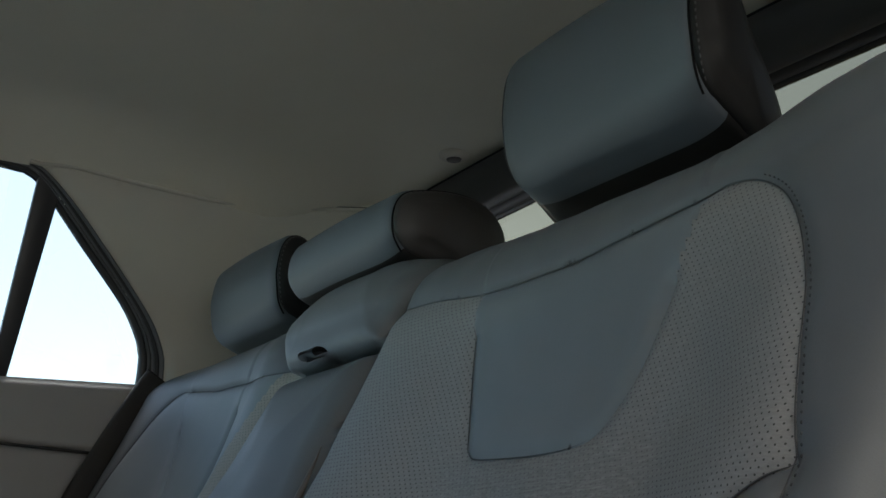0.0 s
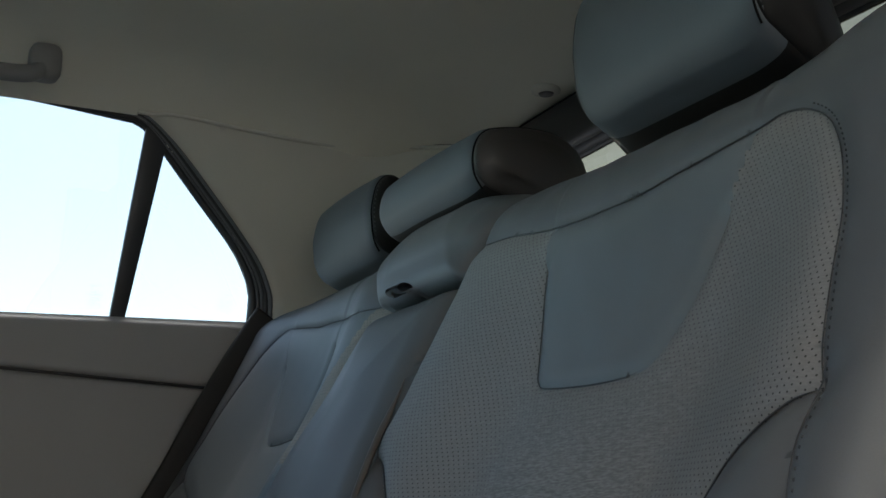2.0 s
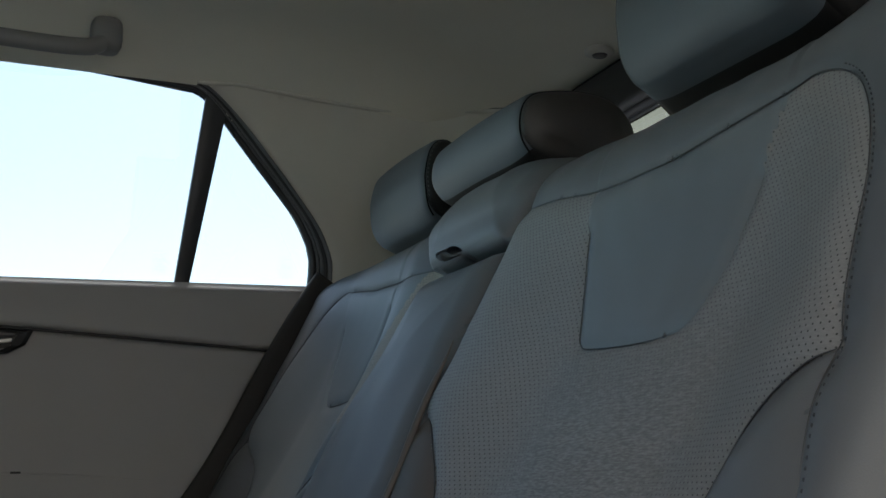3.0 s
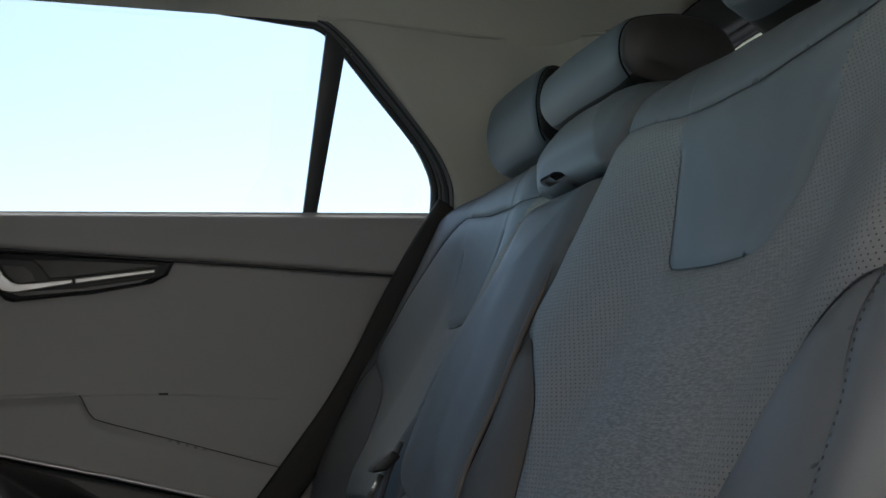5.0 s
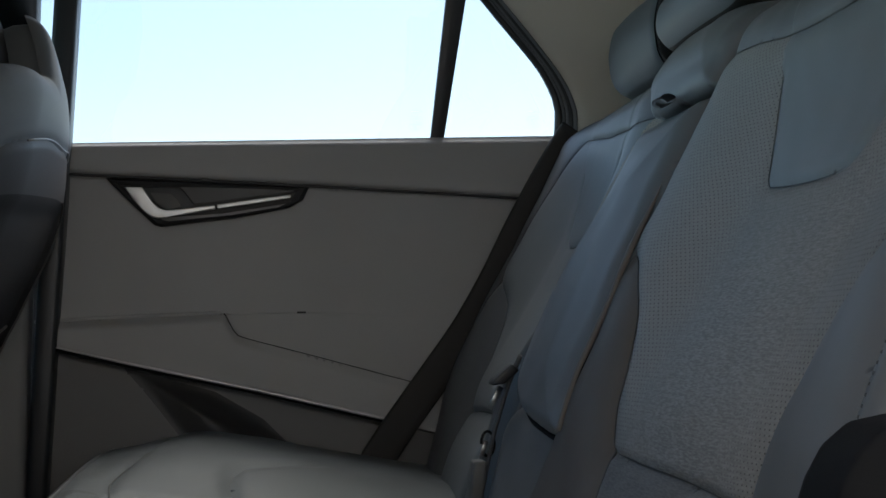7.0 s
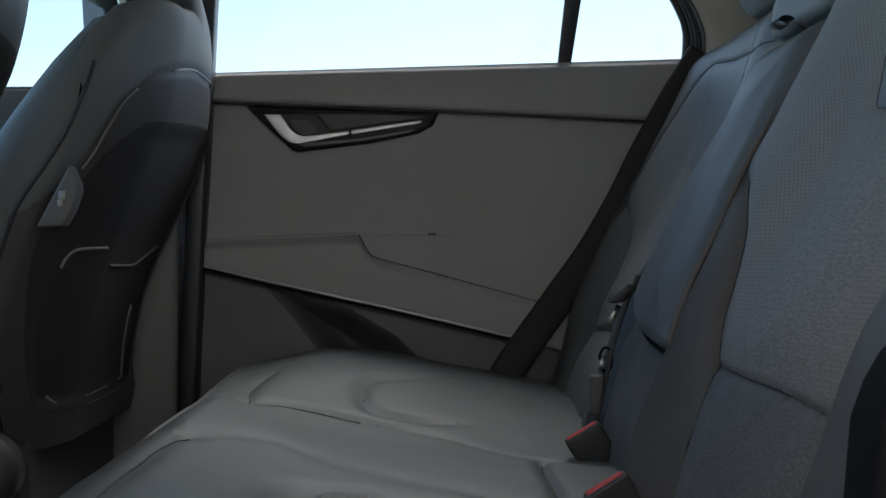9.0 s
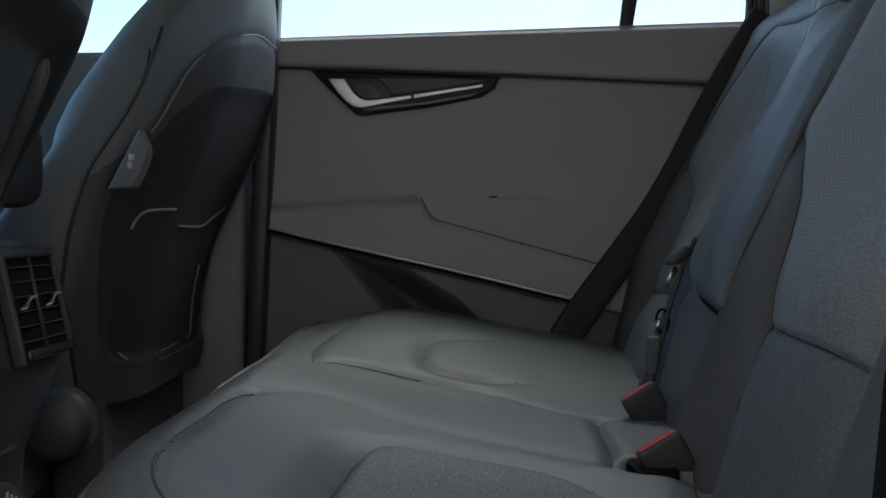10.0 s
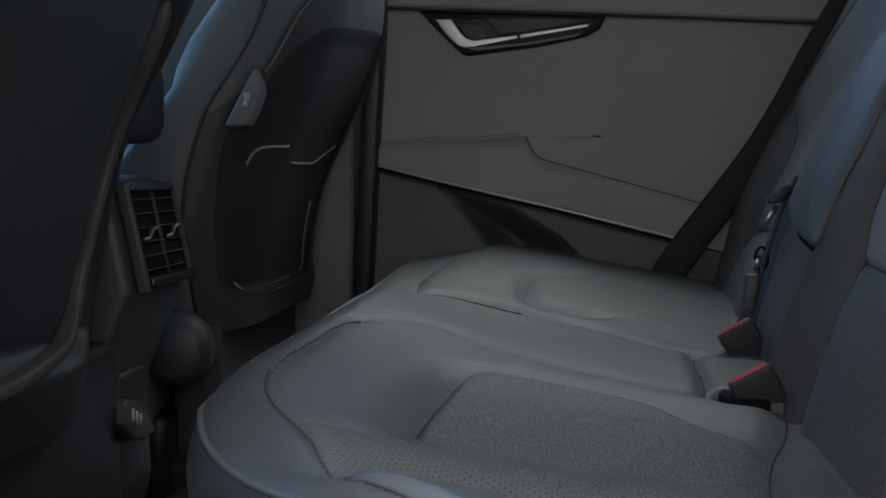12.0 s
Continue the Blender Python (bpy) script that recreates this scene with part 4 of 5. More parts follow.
headrest(-0.040, 0.225, -0.115, 0.818, 0.914, 0.148, "slate leather middle headrest, lower than the others", cheek=HEAD_BROWN, form=SQUAT)


# ---- right rear door ----
door = tagged(empty("rear_door", (0.70, 0.3, 0.1)), "closed rear door with dark soft lining and chrome handle", "door")
SILL = lambda y: ramp(y, [-0.13, -0.098, 0.448, 0.667, 0.72], [0.800, 0.799, 0.784, 0.778, 0.776])
D_GROOVE = smooth_line([(0.78, 0.730), (0.669, 0.728), (0.312, 0.713), (-0.048, 0.695), (-0.15, 0.690)], 6)
D_STRIP = smooth_line([(0.78, 0.472), (0.71, 0.456), (0.603, 0.430), (0.40, 0.384), (0.197, 0.335), (0.10, 0.312)], 6)
D_REST = np.array([(0.78, 0.494), (0.698, 0.498), (0.638, 0.502), (0.50, 0.507), (0.452, 0.509), (0.444, 0.505), (0.437, 0.490), (0.428, 0.476), (0.41, 0.467), (0.30, 0.437), (0.142, 0.393), (0.05, 0.37)])
D_POCKET = np.array([(0.603, 0.426), (0.560, 0.375), (0.516, 0.318), (0.45, 0.24), (0.33, 0.24), (0.345, 0.300), (0.385, 0.340), (0.46, 0.385)])
BEZEL = np.array([(0.631, 0.7225), (0.585, 0.676), (0.556, 0.649), (0.545, 0.646), (0.43, 0.660), (0.345, 0.677), (0.322, 0.690), (0.312, 0.7115)])


def door_lining():
    us, vs = np.arange(-0.16, 0.722, 0.0042), np.arange(0.05, 0.803, 0.0036)
    rest = np.vstack([D_REST, [(0.05, 0.2)], [(0.78, 0.2)]])
    strip_below = np.vstack([D_STRIP, [(0.10, 0.0)], [(0.78, 0.0)]])
    lines = [D_GROOVE, D_STRIP, D_REST, np.vstack([D_POCKET, D_POCKET[:1]])]

    def put(P, d):
        y, z = P[:, 0], P[:, 1]
        z = np.where(z > 0.74, 0.74 + (z - 0.74) * (SILL(y) - 0.74) / 0.060, z)
        gz = np.interp(y, D_GROOVE[::-1, 0], D_GROOVE[::-1, 1])
        up = step(P[:, 1], gz - 0.004, gz + 0.006)
        x = 0.694 - 0.014 * step(0.66 - z, 0, 0.2)
        x = x - 0.014 * up * (1 - 0.4 * step(P[:, 1], gz + 0.01, 0.80))
        x = x + 0.007 * step(P[:, 1], 0.790, 0.802)
        rz = np.interp(y, D_REST[::-1, 0], D_REST[::-1, 1])
        x = x - (0.005 + 0.010 * step(y, 0.36, 0.47)) * step(rz - z, -0.002, 0.016)
        sz = np.interp(y, D_STRIP[::-1, 0], D_STRIP[::-1, 1])
        low = step(sz - z, -0.002, 0.008)
        x = x + 0.022 * low
        pk = inside(np.stack([y, z], 1), D_POCKET)
        x = x + pk * 0.034 * step(d[3], 0, 0.05)
        x = x + 0.003 * np.exp(-((d[0] / 0.003) ** 2))
        return np.stack([x, y, z], 1)

    gtop = np.vstack([D_GROOVE, [(-0.3, 0.69)], [(-0.3, 1.0)], [(0.9, 1.0)], [(0.9, 0.73)]])
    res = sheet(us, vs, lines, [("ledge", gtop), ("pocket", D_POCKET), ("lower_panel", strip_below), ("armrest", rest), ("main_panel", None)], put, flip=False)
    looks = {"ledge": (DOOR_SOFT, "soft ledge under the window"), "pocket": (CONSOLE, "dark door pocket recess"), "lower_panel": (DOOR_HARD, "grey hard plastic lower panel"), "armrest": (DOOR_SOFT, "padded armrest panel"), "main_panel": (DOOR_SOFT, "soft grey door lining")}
    for key, (vv, ff) in res.items():
        raw(key, vv, ff, looks[key][0], door, looks[key][1])


door_lining()
# dark joint under the ledge
W = [(0.6815, y, z - 0.001) for y, z in D_GROOVE if -0.14 < y < 0.735]
part("joint", tube(W, 0.003, 8, flat=(0.0036, 0.0022, (0, 0, 1))), BLACK, door, "dark joint under the window ledge")
W = [(0.6775, y, z + 0.001) for y, z in smooth_line([(0.447, 0.507), (0.443, 0.502), (0.437, 0.490), (0.428, 0.476), (0.41, 0.467), (0.30, 0.437), (0.142, 0.393), (0.05, 0.37)], 5)]
part("joint", tube(W, [0.0011 - 0.0006 * i / len(W) for i in range(len(W))], 6), BLACK, door, "thin joint of the armrest panel")
W = [(0.6815, y, z + 0.0005) for y, z in smooth_line([(0.735, 0.4962), (0.698, 0.498), (0.638, 0.502), (0.50, 0.507), (0.452, 0.509)], 6)]
part("edge_roll", tube(W, 0.0032, 8), DOOR_SOFT, door, "rounded edge of the padded armrest")
W = [(0.6835, y, z) for y, z in smooth_line([(0.447, 0.507), (0.36, 0.508), (0.26, 0.506), (0.17, 0.500), (0.10, 0.493), (0.06, 0.489)], 6)]
part("edge_roll", tube(W, 0.0024, 8), DOOR_SOFT, door, "soft fold of the padded lining")
part("clip", block((0.6795, 0.318, 0.5075), (0.684, 0.332, 0.5105), 0.001), BLACK, door, "small dark clip in the fold")
# skin behind the lining
part("door_skin", prism([(-0.10, 0.79), (0.05, 0.50), (0.22, 0.25), (0.28, 0.05), (0.80, 0.05), (0.80, 0.76)], 0, 0.735, 0.76, 0.003), PAINT, door, "painted outer door skin")
# bright strip along the armrest
STRIP = [(0.662 + 0.010 * (1 - float(step(np.array(y), 0.38, 0.46))), y, z + 0.004) for y, z in D_STRIP if 0.17 < y < 0.73]
part("joint", tube([(x + 0.001, y, z - 0.004) for x, y, z in STRIP], 0.0026, 8), MATTE_BLACK, door, "dark joint under the armrest")
# lit edge of the pocket cover, its highlight given by paler plastic
part("joint", tube([(0.690, y, z) for y, z in ((0.606, 0.424), (0.562, 0.372), (0.518, 0.316), (0.47, 0.26))], 0.0016, 8), DOOR_SOFT, door, "light edge of the pocket cover")
part("trim_strip", tube(STRIP, [0.0010 + 0.0020 * min(1, i / len(STRIP) * 1.8) for i in range(len(STRIP))], 8), CHROME, door, "thin satin chrome strip")


# handle: bezel, cup, lever
def ring_bezel():
    c = BEZEL.mean(0)
    bm = bmesh.new()
    inner = c + (BEZEL - c) * np.array((0.86, 0.74))
    rows = []
    for pts, x in ((BEZEL, 0.693), (BEZEL, 0.684), (c + (BEZEL - c) * np.array((0.95, 0.90)), 0.680), (inner, 0.683), (inner, 0.70)):
        rows.append([bm.verts.new((x, y, z)) for y, z in pts])
    n = len(BEZEL)
    for a, b in zip(rows[:-1], rows[1:]):
        for i in range(n):
            bm.faces.new((a[i], a[(i + 1) % n], b[(i + 1) % n], b[i]))
    return bm, inner


bm, inner = ring_bezel()
handle = part("door_handle", bm, BLACK, door, "dark bezel with a satin chrome lever", smooth=False)
LEVER = [(0.6011, 0.7072), (0.5737, 0.7074), (0.5664, 0.697), (0.5577, 0.6837), (0.5475, 0.6748), (0.5373, 0.6713), (0.5199, 0.6726), (0.4615, 0.6795), (0.4603, 0.6735), (0.5198, 0.6627), (0.5372, 0.6594), (0.5488, 0.6584), (0.559, 0.6608), (0.5706, 0.6687), (0.5866, 0.6865)]
part("lever", prism(LEVER, 0, 0.671, 0.679, 0.0016, 3), CHROME, handle, "satin chrome pull lever")
part("trim_blade", prism([(0.4579, 0.6805), (0.3423, 0.6970), (0.3411, 0.6950), (0.3423, 0.6915), (0.4567, 0.6735)], 0, 0.671, 0.678, 0.0014, 3), CHROME, handle, "satin chrome blade")
part("face_plate", prism([(0.612, 0.7135), (0.556, 0.660), (0.45, 0.668), (0.345, 0.685), (0.326, 0.7075)], 0, 0.689, 0.692, 0.0005), SHELL, handle, "dark plate behind the lever")
part("cup", prism([(0.580, 0.7105), (0.520, 0.709), (0.508, 0.700), (0.496, 0.684), (0.492, 0.676), (0.536, 0.670), (0.558, 0.684)], 0, 0.6862, 0.688, 0.0008), BLACK, handle, "black grip cup")
part("cup_floor", prism([(0.562, 0.700), (0.530, 0.699), (0.520, 0.690), (0.514, 0.678), (0.538, 0.672), (0.553, 0.684)], 0, 0.6845, 0.6860, 0.0006), DOOR_DARK, handle, "shallow floor of the grip cup")
part("cup_cover", prism([(0.518, 0.7093), (0.330, 0.7085), (0.340, 0.7020), (0.4615, 0.6850), (0.4937, 0.6815), (0.509, 0.702)], 0, 0.682, 0.687, 0.0012), DOOR_DARK, handle, "dark cover beside the grip")

# window: frame, divider, panes
WIN = smooth_line([(0.90, 1.108), (0.404, 1.102), (0.292, 1.097), (0.12, 1.087), (0.094, 1.081), (0.075, 1.066), (0.045, 1.033), (-0.003, 0.982), (-0.058, 0.922), (-0.083, 0.884), (-0.095, 0.854), (-0.098, 0.828), (-0.096, 0.775)], 8)
RIMLINE = smooth_line(OPENING, 8)
GAP = np.linalg.norm(RIMLINE - WIN, axis=1)


def on_side(pts, out=0.0):
    return [(side_x(z) + out, y, z) for y, z in pts]




def band(at, out, size):
    """A bead between the glass edge (at 0) and the trim edge (at 1), as thick as the gap there allows."""
    line = WIN + (RIMLINE - WIN) * at
    return tube(on_side(line, out), [size * g for g in GAP], 10)


part("window_frame", band(0.20, -0.001, 0.22), RUBBER, door, "black rubber window frame")
for at in (0.50, 0.95):
    part("frame_core", band(at, 0.010, 0.42), RUBBER, door, "black back of the window seal")
for at, out, size in ((0.42, -0.006, 0.075), (0.62, -0.007, 0.09)):
    part("seal_lip", band(at, out, size), SEAL_GREY, door, "thin grey seal lip")
dv = part("divider", prism([(0.113, 0.785), (0.091, 0.785), (0.048, 1.085), (0.058, 1.104), (0.082, 1.108)], 0, 0, 0.012, 0.002), RUBBER, door, "black bar between the panes")
for vtx in dv.data.vertices:
    vtx.co.x += side_x(vtx.co.z) - 0.004
pane_a = [(0.90, 0.775), (0.105, 0.785), (0.064, 1.100), (0.125, 1.117), (0.403, 1.127), (0.90, 1.122)]
pane_b = [(0.10, 0.785), (-0.103, 0.785), (-0.103, 0.841), (-0.089, 0.890), (-0.042, 0.961), (0.045, 1.066), (0.062, 1.085)]
for nm, pn in (("pane", pane_a), ("quarter_pane", pane_b)):
    p = raw(nm, on_side(pn, 0.006), [list(range(len(pn)))], GLASS, door, "clear window glass", False)
    p.visible_shadow = False
# maker's stamps on the panes, unreadable: small bars
for cy, cz in ((0.135, 0.835), (-0.062, 0.838)):
    rng = random.Random(7)
    for k in range(7):
        w = 0.008 + 0.005 * rng.random()
        z = cz - 0.0042 * k + (0.004 if k == 0 else 0)
        x = side_x(z) + 0.004
        raw("stamp", [(x, cy - w, z - 0.0008), (x, cy + w, z - 0.0008), (x, cy + w, z + 0.0008), (x, cy - w, z + 0.0008)], [(0, 1, 2, 3)], PRINT, door, "faint grey printed stamp bars", False)
# rubber seals of the door opening
plain("trim_seal_inner", band(0.80, -0.008, 0.13), RUBBER, "black rubber seal round the door opening")
plain("trim_seal_outer", band(1.0, -0.010, 0.14), SEAL_GREY, "grey edge of the door seal")
low = smooth_line([(-0.118, 0.805), (-0.098, 0.775), (-0.066, 0.722), (-0.018, 0.635), (0.020, 0.560), (0.067, 0.480), (0.121, 0.405), (0.178, 0.328), (0.214, 0.275), (0.27, 0.18)], 8)
# made broader than the seal itself to cover the soft shade beside it
plain("trim_seal_lower", tube([(0.664, y - 0.008, z) for y, z in low], 0.02, 12, flat=(0.027, 0.007, (1, 0, 0))), SEAL_MATTE, "broad black seal along the slanted door edge")

# rounded side trim beside the near seat
plain("trim_side_near", prism([(-0.12, 0.436), (0.09, 0.434), (0.112, 0.430), (0.126, 0.419), (0.135, 0.404), (0.142, 0.385), (0.150, 0.30), (0.155, 0.0), (-0.12, 0.0)], 0, -0.765, -0.722, 0.006, 3), MATTE_BLACK, "dark plastic side trim beside the near seat")

# B-pillar
plain("pillar_b", prism([(0.748, 0.0), (1.02, 0.0), (0.95, 0.5), (0.83, 0.85), (0.83, 1.12), (0.735, 1.12)], 0, 0.67, 0.72, 0.012), TRIM_MID, "grey B-pillar trim beside the door")
plain("trim_b_seal", prism([(0.722, 0.0), (0.752, 0.0), (0.704, 1.12), (0.666, 1.12)], 0, 0.655, 0.70, 0.008), RUBBER, "black seal at the B-pillar")


# ---- front seats ----
def bounds(u, turn=1):
    outer = ramp(np.abs(u), [0, 0.2, 0.35, 0.45, 0.55, 0.7, 0.85, 0.95, 1.0], [0.822, 0.832, 0.885, 0.925, 0.935, 0.92, 0.885, 0.85, 0.825])
    inner = ramp(np.abs(u), [0, 0.25, 0.45, 0.6, 0.8, 0.9, 0.95, 1.0], [0.822, 0.818, 0.812, 0.805, 0.785, 0.757, 0.736, 0.695] if turn > 0 else [0.822, 0.818, 0.812, 0.805, 0.780, 0.742, 0.716, 0.685])
    return np.where(u < 0, inner, outer)


HZ, HW = soft([0.17, 0.22, 0.36, 0.5, 0.6, 0.66, 0.8, 0.9, 0.96], [0.235, 0.25, 0.258, 0.26, 0.264, 0.268, 0.244, 0.226, 0.20])
YZ, YY = soft([0.17, 0.22, 0.36, 0.49, 0.58, 0.66, 0.8, 0.9, 0.97], [0.83, 0.815, 0.785, 0.75, 0.708, 0.678, 0.656, 0.680, 0.71])
SHELL_TOP = smooth_line([(-1.10, 0.20), (-1.06, 0.47), (-0.85, 0.580), (-0.80, 0.628), (-0.75, 0.662), (-0.65, 0.688), (-0.48, 0.713), (0.0, 0.735), (0.48, 0.74), (0.78, 0.745), (1.05, 0.73)], 6)
SHELL_LOW = [0.254, 0.226, 0.232]
SHELL_AREA = np.vstack([SHELL_TOP, [(1.1, 0.1)], [(-1.10, 0.1)]])
POCKET = smooth_line([(-0.80, 0.31), (-0.85, 0.376), (-0.905, 0.452), (-0.91, 0.50), (-0.86, 0.54), (-0.76, 0.594), (-0.68, 0.618), (-0.586, 0.636), (-0.46, 0.648), (0.1, 0.662), (0.6, 0.672), (0.86, 0.665), (0.92, 0.60), (0.90, 0.45), (0.84, 0.33), (0.74, 0.270), (0.4, 0.258), (-0.4, 0.256), (-0.70, 0.268), (-0.80, 0.31)], 6)


def front_seat(cx, label, turn, ahead):
    """A front seat seen from behind; turn -1 mirrors it."""
    thing = tagged(empty("front_seat", (cx, 0.9 + ahead, 0.0)), label, "seat", group="front seats")
    k = 0.26

    def put(P, d):
        u, v = P[:, 0], P[:, 1]
        top = bounds(u, turn)
        if turn > 0:
            under = ramp(u, [-1, -0.7, 0.9], SHELL_LOW)
            v = np.where(v < 0.32, 0.32 - (0.32 - v) * (0.32 - under) / 0.12, v)
            u = u * (1 + (ramp(v, [0.20, 0.257, 0.307, 0.376, 0.443, 0.537, 0.61, 0.665, 0.71], [0.80, 0.84, 0.91, 0.975, 0.985, 0.99, 0.965, 0.95, 0.955]) - 1) * step(-u, 0.55, 1.0))
        th = np.clip((v - (top - 0.035)) / 0.035, 0, 1.6)
        z = np.where(v < top - 0.035, v, top - 0.035 + 0.035 * np.sin(th))
        x = cx + turn * u * (np.interp(z, HZ, HW) + (0.016 * step(z, 0.55, 0.72) * (u > 0) if turn > 0 else 0.0))
        y = np.interp(z, YZ, YY) + 0.015 * u * u + 0.02 * np.abs(u) ** 6 + 0.05 * step(-u, 0.3, 1.1) + ahead
        if turn > 0:
            y = y + np.maximum(u, 0) ** 4 * ramp(z, [0.2, 0.27, 0.3, 0.35, 0.42, 0.5, 0.6, 0.7, 0.8], [-0.040, -0.038, -0.025, -0.012, -0.006, -0.024, -0.026, -0.016, 0.0])
        y = y + 0.024 * (1 - np.cos(th)) + 0.02 * step(np.abs(u), 0.93, 1.0) ** 2
        y = y + 0.005 * np.exp(-((d[0] / 0.006) ** 2)) + (0.007 if turn > 0 else 0.034) * inside(P, POCKET) * step(d[1], 0, 0.028 if turn > 0 else 0.035)
        return np.stack([x, y, z], 1)

    us, vs = np.linspace(-k, k, 150), np.concatenate([np.arange(0.2, 0.80, 0.0042), np.arange(0.80, 1.0, 0.004)])
    sc = np.array((k, 1))
    L = [SHELL_TOP * sc, POCKET * sc]
    res = sheet(us, vs, L, [("pocket_panel", L[1]), ("back_shell", SHELL_AREA * sc), ("cover", None)], lambda P, d: put(P / sc, d), flip=turn > 0)
    # the driver's back is blackened: its shade is put into the plastic's colour
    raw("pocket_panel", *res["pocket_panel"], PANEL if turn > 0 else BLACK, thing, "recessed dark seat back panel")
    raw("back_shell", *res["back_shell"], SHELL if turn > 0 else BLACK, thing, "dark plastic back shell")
    raw("cover", *res["cover"], SEAT_LEATHER, thing, "grey leather upper cover")
    none = [np.ones(1), np.ones(1)]
    edge = [(-1, z) for z in np.linspace(0.2, 0.68 if turn > 0 else 0.672, 18)] + [(u, float(bounds(np.array(u), turn)) - 0.010) for u in np.linspace(-0.985, 0.985, 33)] + [(1, z) for z in np.linspace(0.80, 0.2, 14)]
    fall = [0.3 if u > 0 else 1.0 for u, z in edge]
    ring0 = [put(np.array([q]), none)[0] for q in edge]
    bm = bmesh.new()
    rows = []
    for t, grow, drop in ((0.002, 0.992, 0), (0.010, 1.010, 0.0), (0.025, 1.02, 0.0), (0.04, 1.025, 0.008), (0.058, 1.03, 0.045), (0.075, 1.03, 0.085), (0.09, 1.025, 0.12), (0.105, 1.015, 0.155), (0.118, 0.995, 0.20), (0.126, 0.96, 0.24), (0.126, 0.90, 0.27), (0.115, 0.75, 0.29)):
        rows.append([bm.verts.new((cx + (p[0] - cx) * grow, p[1] + t, 0.2 + (p[2] - 0.2) * (1 - k2 * drop))) for p, k2 in zip(ring0, fall)])
    for a, b in zip(rows[:-1], rows[1:]):
        for i in range(len(a) - 1):
            bm.faces.new((a[i], a[i + 1], b[i + 1], b[i]))
    bm.faces.new(rows[-1])
    part("backrest_cushion", bm, SEAT_LEATHER, thing, "grey leather backrest with side bolsters")
    part("seat_cushion", block((cx - 0.26, 0.92 + ahead, 0.08), (cx + 0.26, 1.40 + ahead, 0.30), 0.05, 4), SEAT_LEATHER, thing, "leather seat cushion")
    # the driver's skirt is blackened for shade too
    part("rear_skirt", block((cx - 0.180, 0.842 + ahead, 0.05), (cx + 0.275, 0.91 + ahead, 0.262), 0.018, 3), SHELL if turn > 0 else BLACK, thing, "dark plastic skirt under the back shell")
    part("seat_base", block((cx - 0.22, 0.90 + ahead, 0.0), (cx + 0.22, 1.30 + ahead, 0.12), 0.02, 2), BLACK, thing, "black seat base")
    if turn > 0:
        part("recliner_cover", tube([(cx - 0.235, 0.875, 0.215), (cx - 0.265, 0.875, 0.215), (cx - 0.277, 0.875, 0.215)], [0.048, 0.046, 0.034], 28), CONSOLE, thing, "round plastic recliner cover")
    if turn > 0:
        part("groove", tube([put(np.array([(-1.0, z)]), none)[0] + np.array((0, 0.0, 0)) for z in np.linspace(0.21, 0.66, 36)] + ([put(np.array([q]), none)[0] for q in ((-0.992, 0.675), (-0.978, 0.692), (-0.962, 0.71))] if turn > 0 else []), 0.0026, 8), BLACK, thing, "dark joint between cover and shell")
        # two arcs of the shell's edge carry a painted highlight
        part("piping", tube([put(np.array([q]), none)[0] + np.array((0, -0.001, 0)) for q in SHELL_TOP[12:30]], 0.0014, 8), EDGE, thing, "thin worn edge of the back shell")
        part("piping", tube([put(np.array([q]), none)[0] + np.array((0, -0.001, 0)) for q in SHELL_TOP[37:60]], 0.0014, 8), EDGE, thing, "thin worn edge of the back shell")
        lipline = [put(np.array([q]), none)[0] + np.array((0, -0.001, 0)) for q in POCKET]
        part("panel_lip", tube(lipline, 0.0016, 8, closed=True), SHELL, thing, "rounded lip round the back panel")
    return thing, put


seat_r, put_r = front_seat(0.385, "front passenger seat with a dark plastic back shell", 1, 0.0)
seat_l, put_l = front_seat(-0.367, "front driver seat with a dark plastic back shell", -1, 0.018)


# rim keeps the undarkened shell plastic
RIM = smooth_line([(-0.205, 0.800, 0.655), (-0.228, 0.762, 0.617), (-0.218, 0.779, 0.571), (-0.189, 0.813, 0.522), (-0.177, 0.837, 0.476), (-0.185, 0.849, 0.427), (-0.205, 0.853, 0.382), (-0.227, 0.851, 0.356), (-0.241, 0.853, 0.316), (-0.272, 0.846, 0.289), (-0.309, 0.837, 0.281), (-0.350, 0.829, 0.278), (-0.409, 0.822, 0.273), (-0.459, 0.819, 0.270), (-0.559, 0.819, 0.266)], 6)
part("rim", tube(RIM, 0.01, 12, flat=(0.0065, 0.010, (0, 1, 0))), SHELL, seat_l, "rounded grey rim of the back shell")


def on_back(put, u, z, off=0.0):
    w = put(np.array([(u, z)]), [np.ones(1), np.ones(1)])[0]
    return (w[0], w[1] - off, w[2])


# release lever with small icons on the passenger seat's shoulder
lever = part("release_lever", prism([(0.8059, 0.5061), (0.7738, 0.5083), (0.7632, 0.5277), (0.7557, 0.5493), (0.7563, 0.5600), (0.7658, 0.5816)], 0, 0.120, 0.150, 0.004, 3), DOOR_HARD, seat_r, "grey plastic lever with white icons")
part("icon", block((0.1193, 0.7702, 0.5400), (0.1203, 0.7782, 0.5500), 0), WHITE_INK, lever, "small white icon")
part("icon", block((0.1193, 0.7736, 0.5317), (0.1203, 0.7796, 0.5397), 0), WHITE_INK, lever, "small white icon")
# bent ribs on the back panel
RIB1 = smooth_line([(-0.705, 0.458), (-0.69, 0.470), (-0.66, 0.478), (-0.60, 0.482), (-0.40, 0.484)], 5)
RIB2 = smooth_line([(-0.28, 0.461), (0.0, 0.460), (0.245, 0.461), (0.40, 0.468), (0.80, 0.490)], 5)
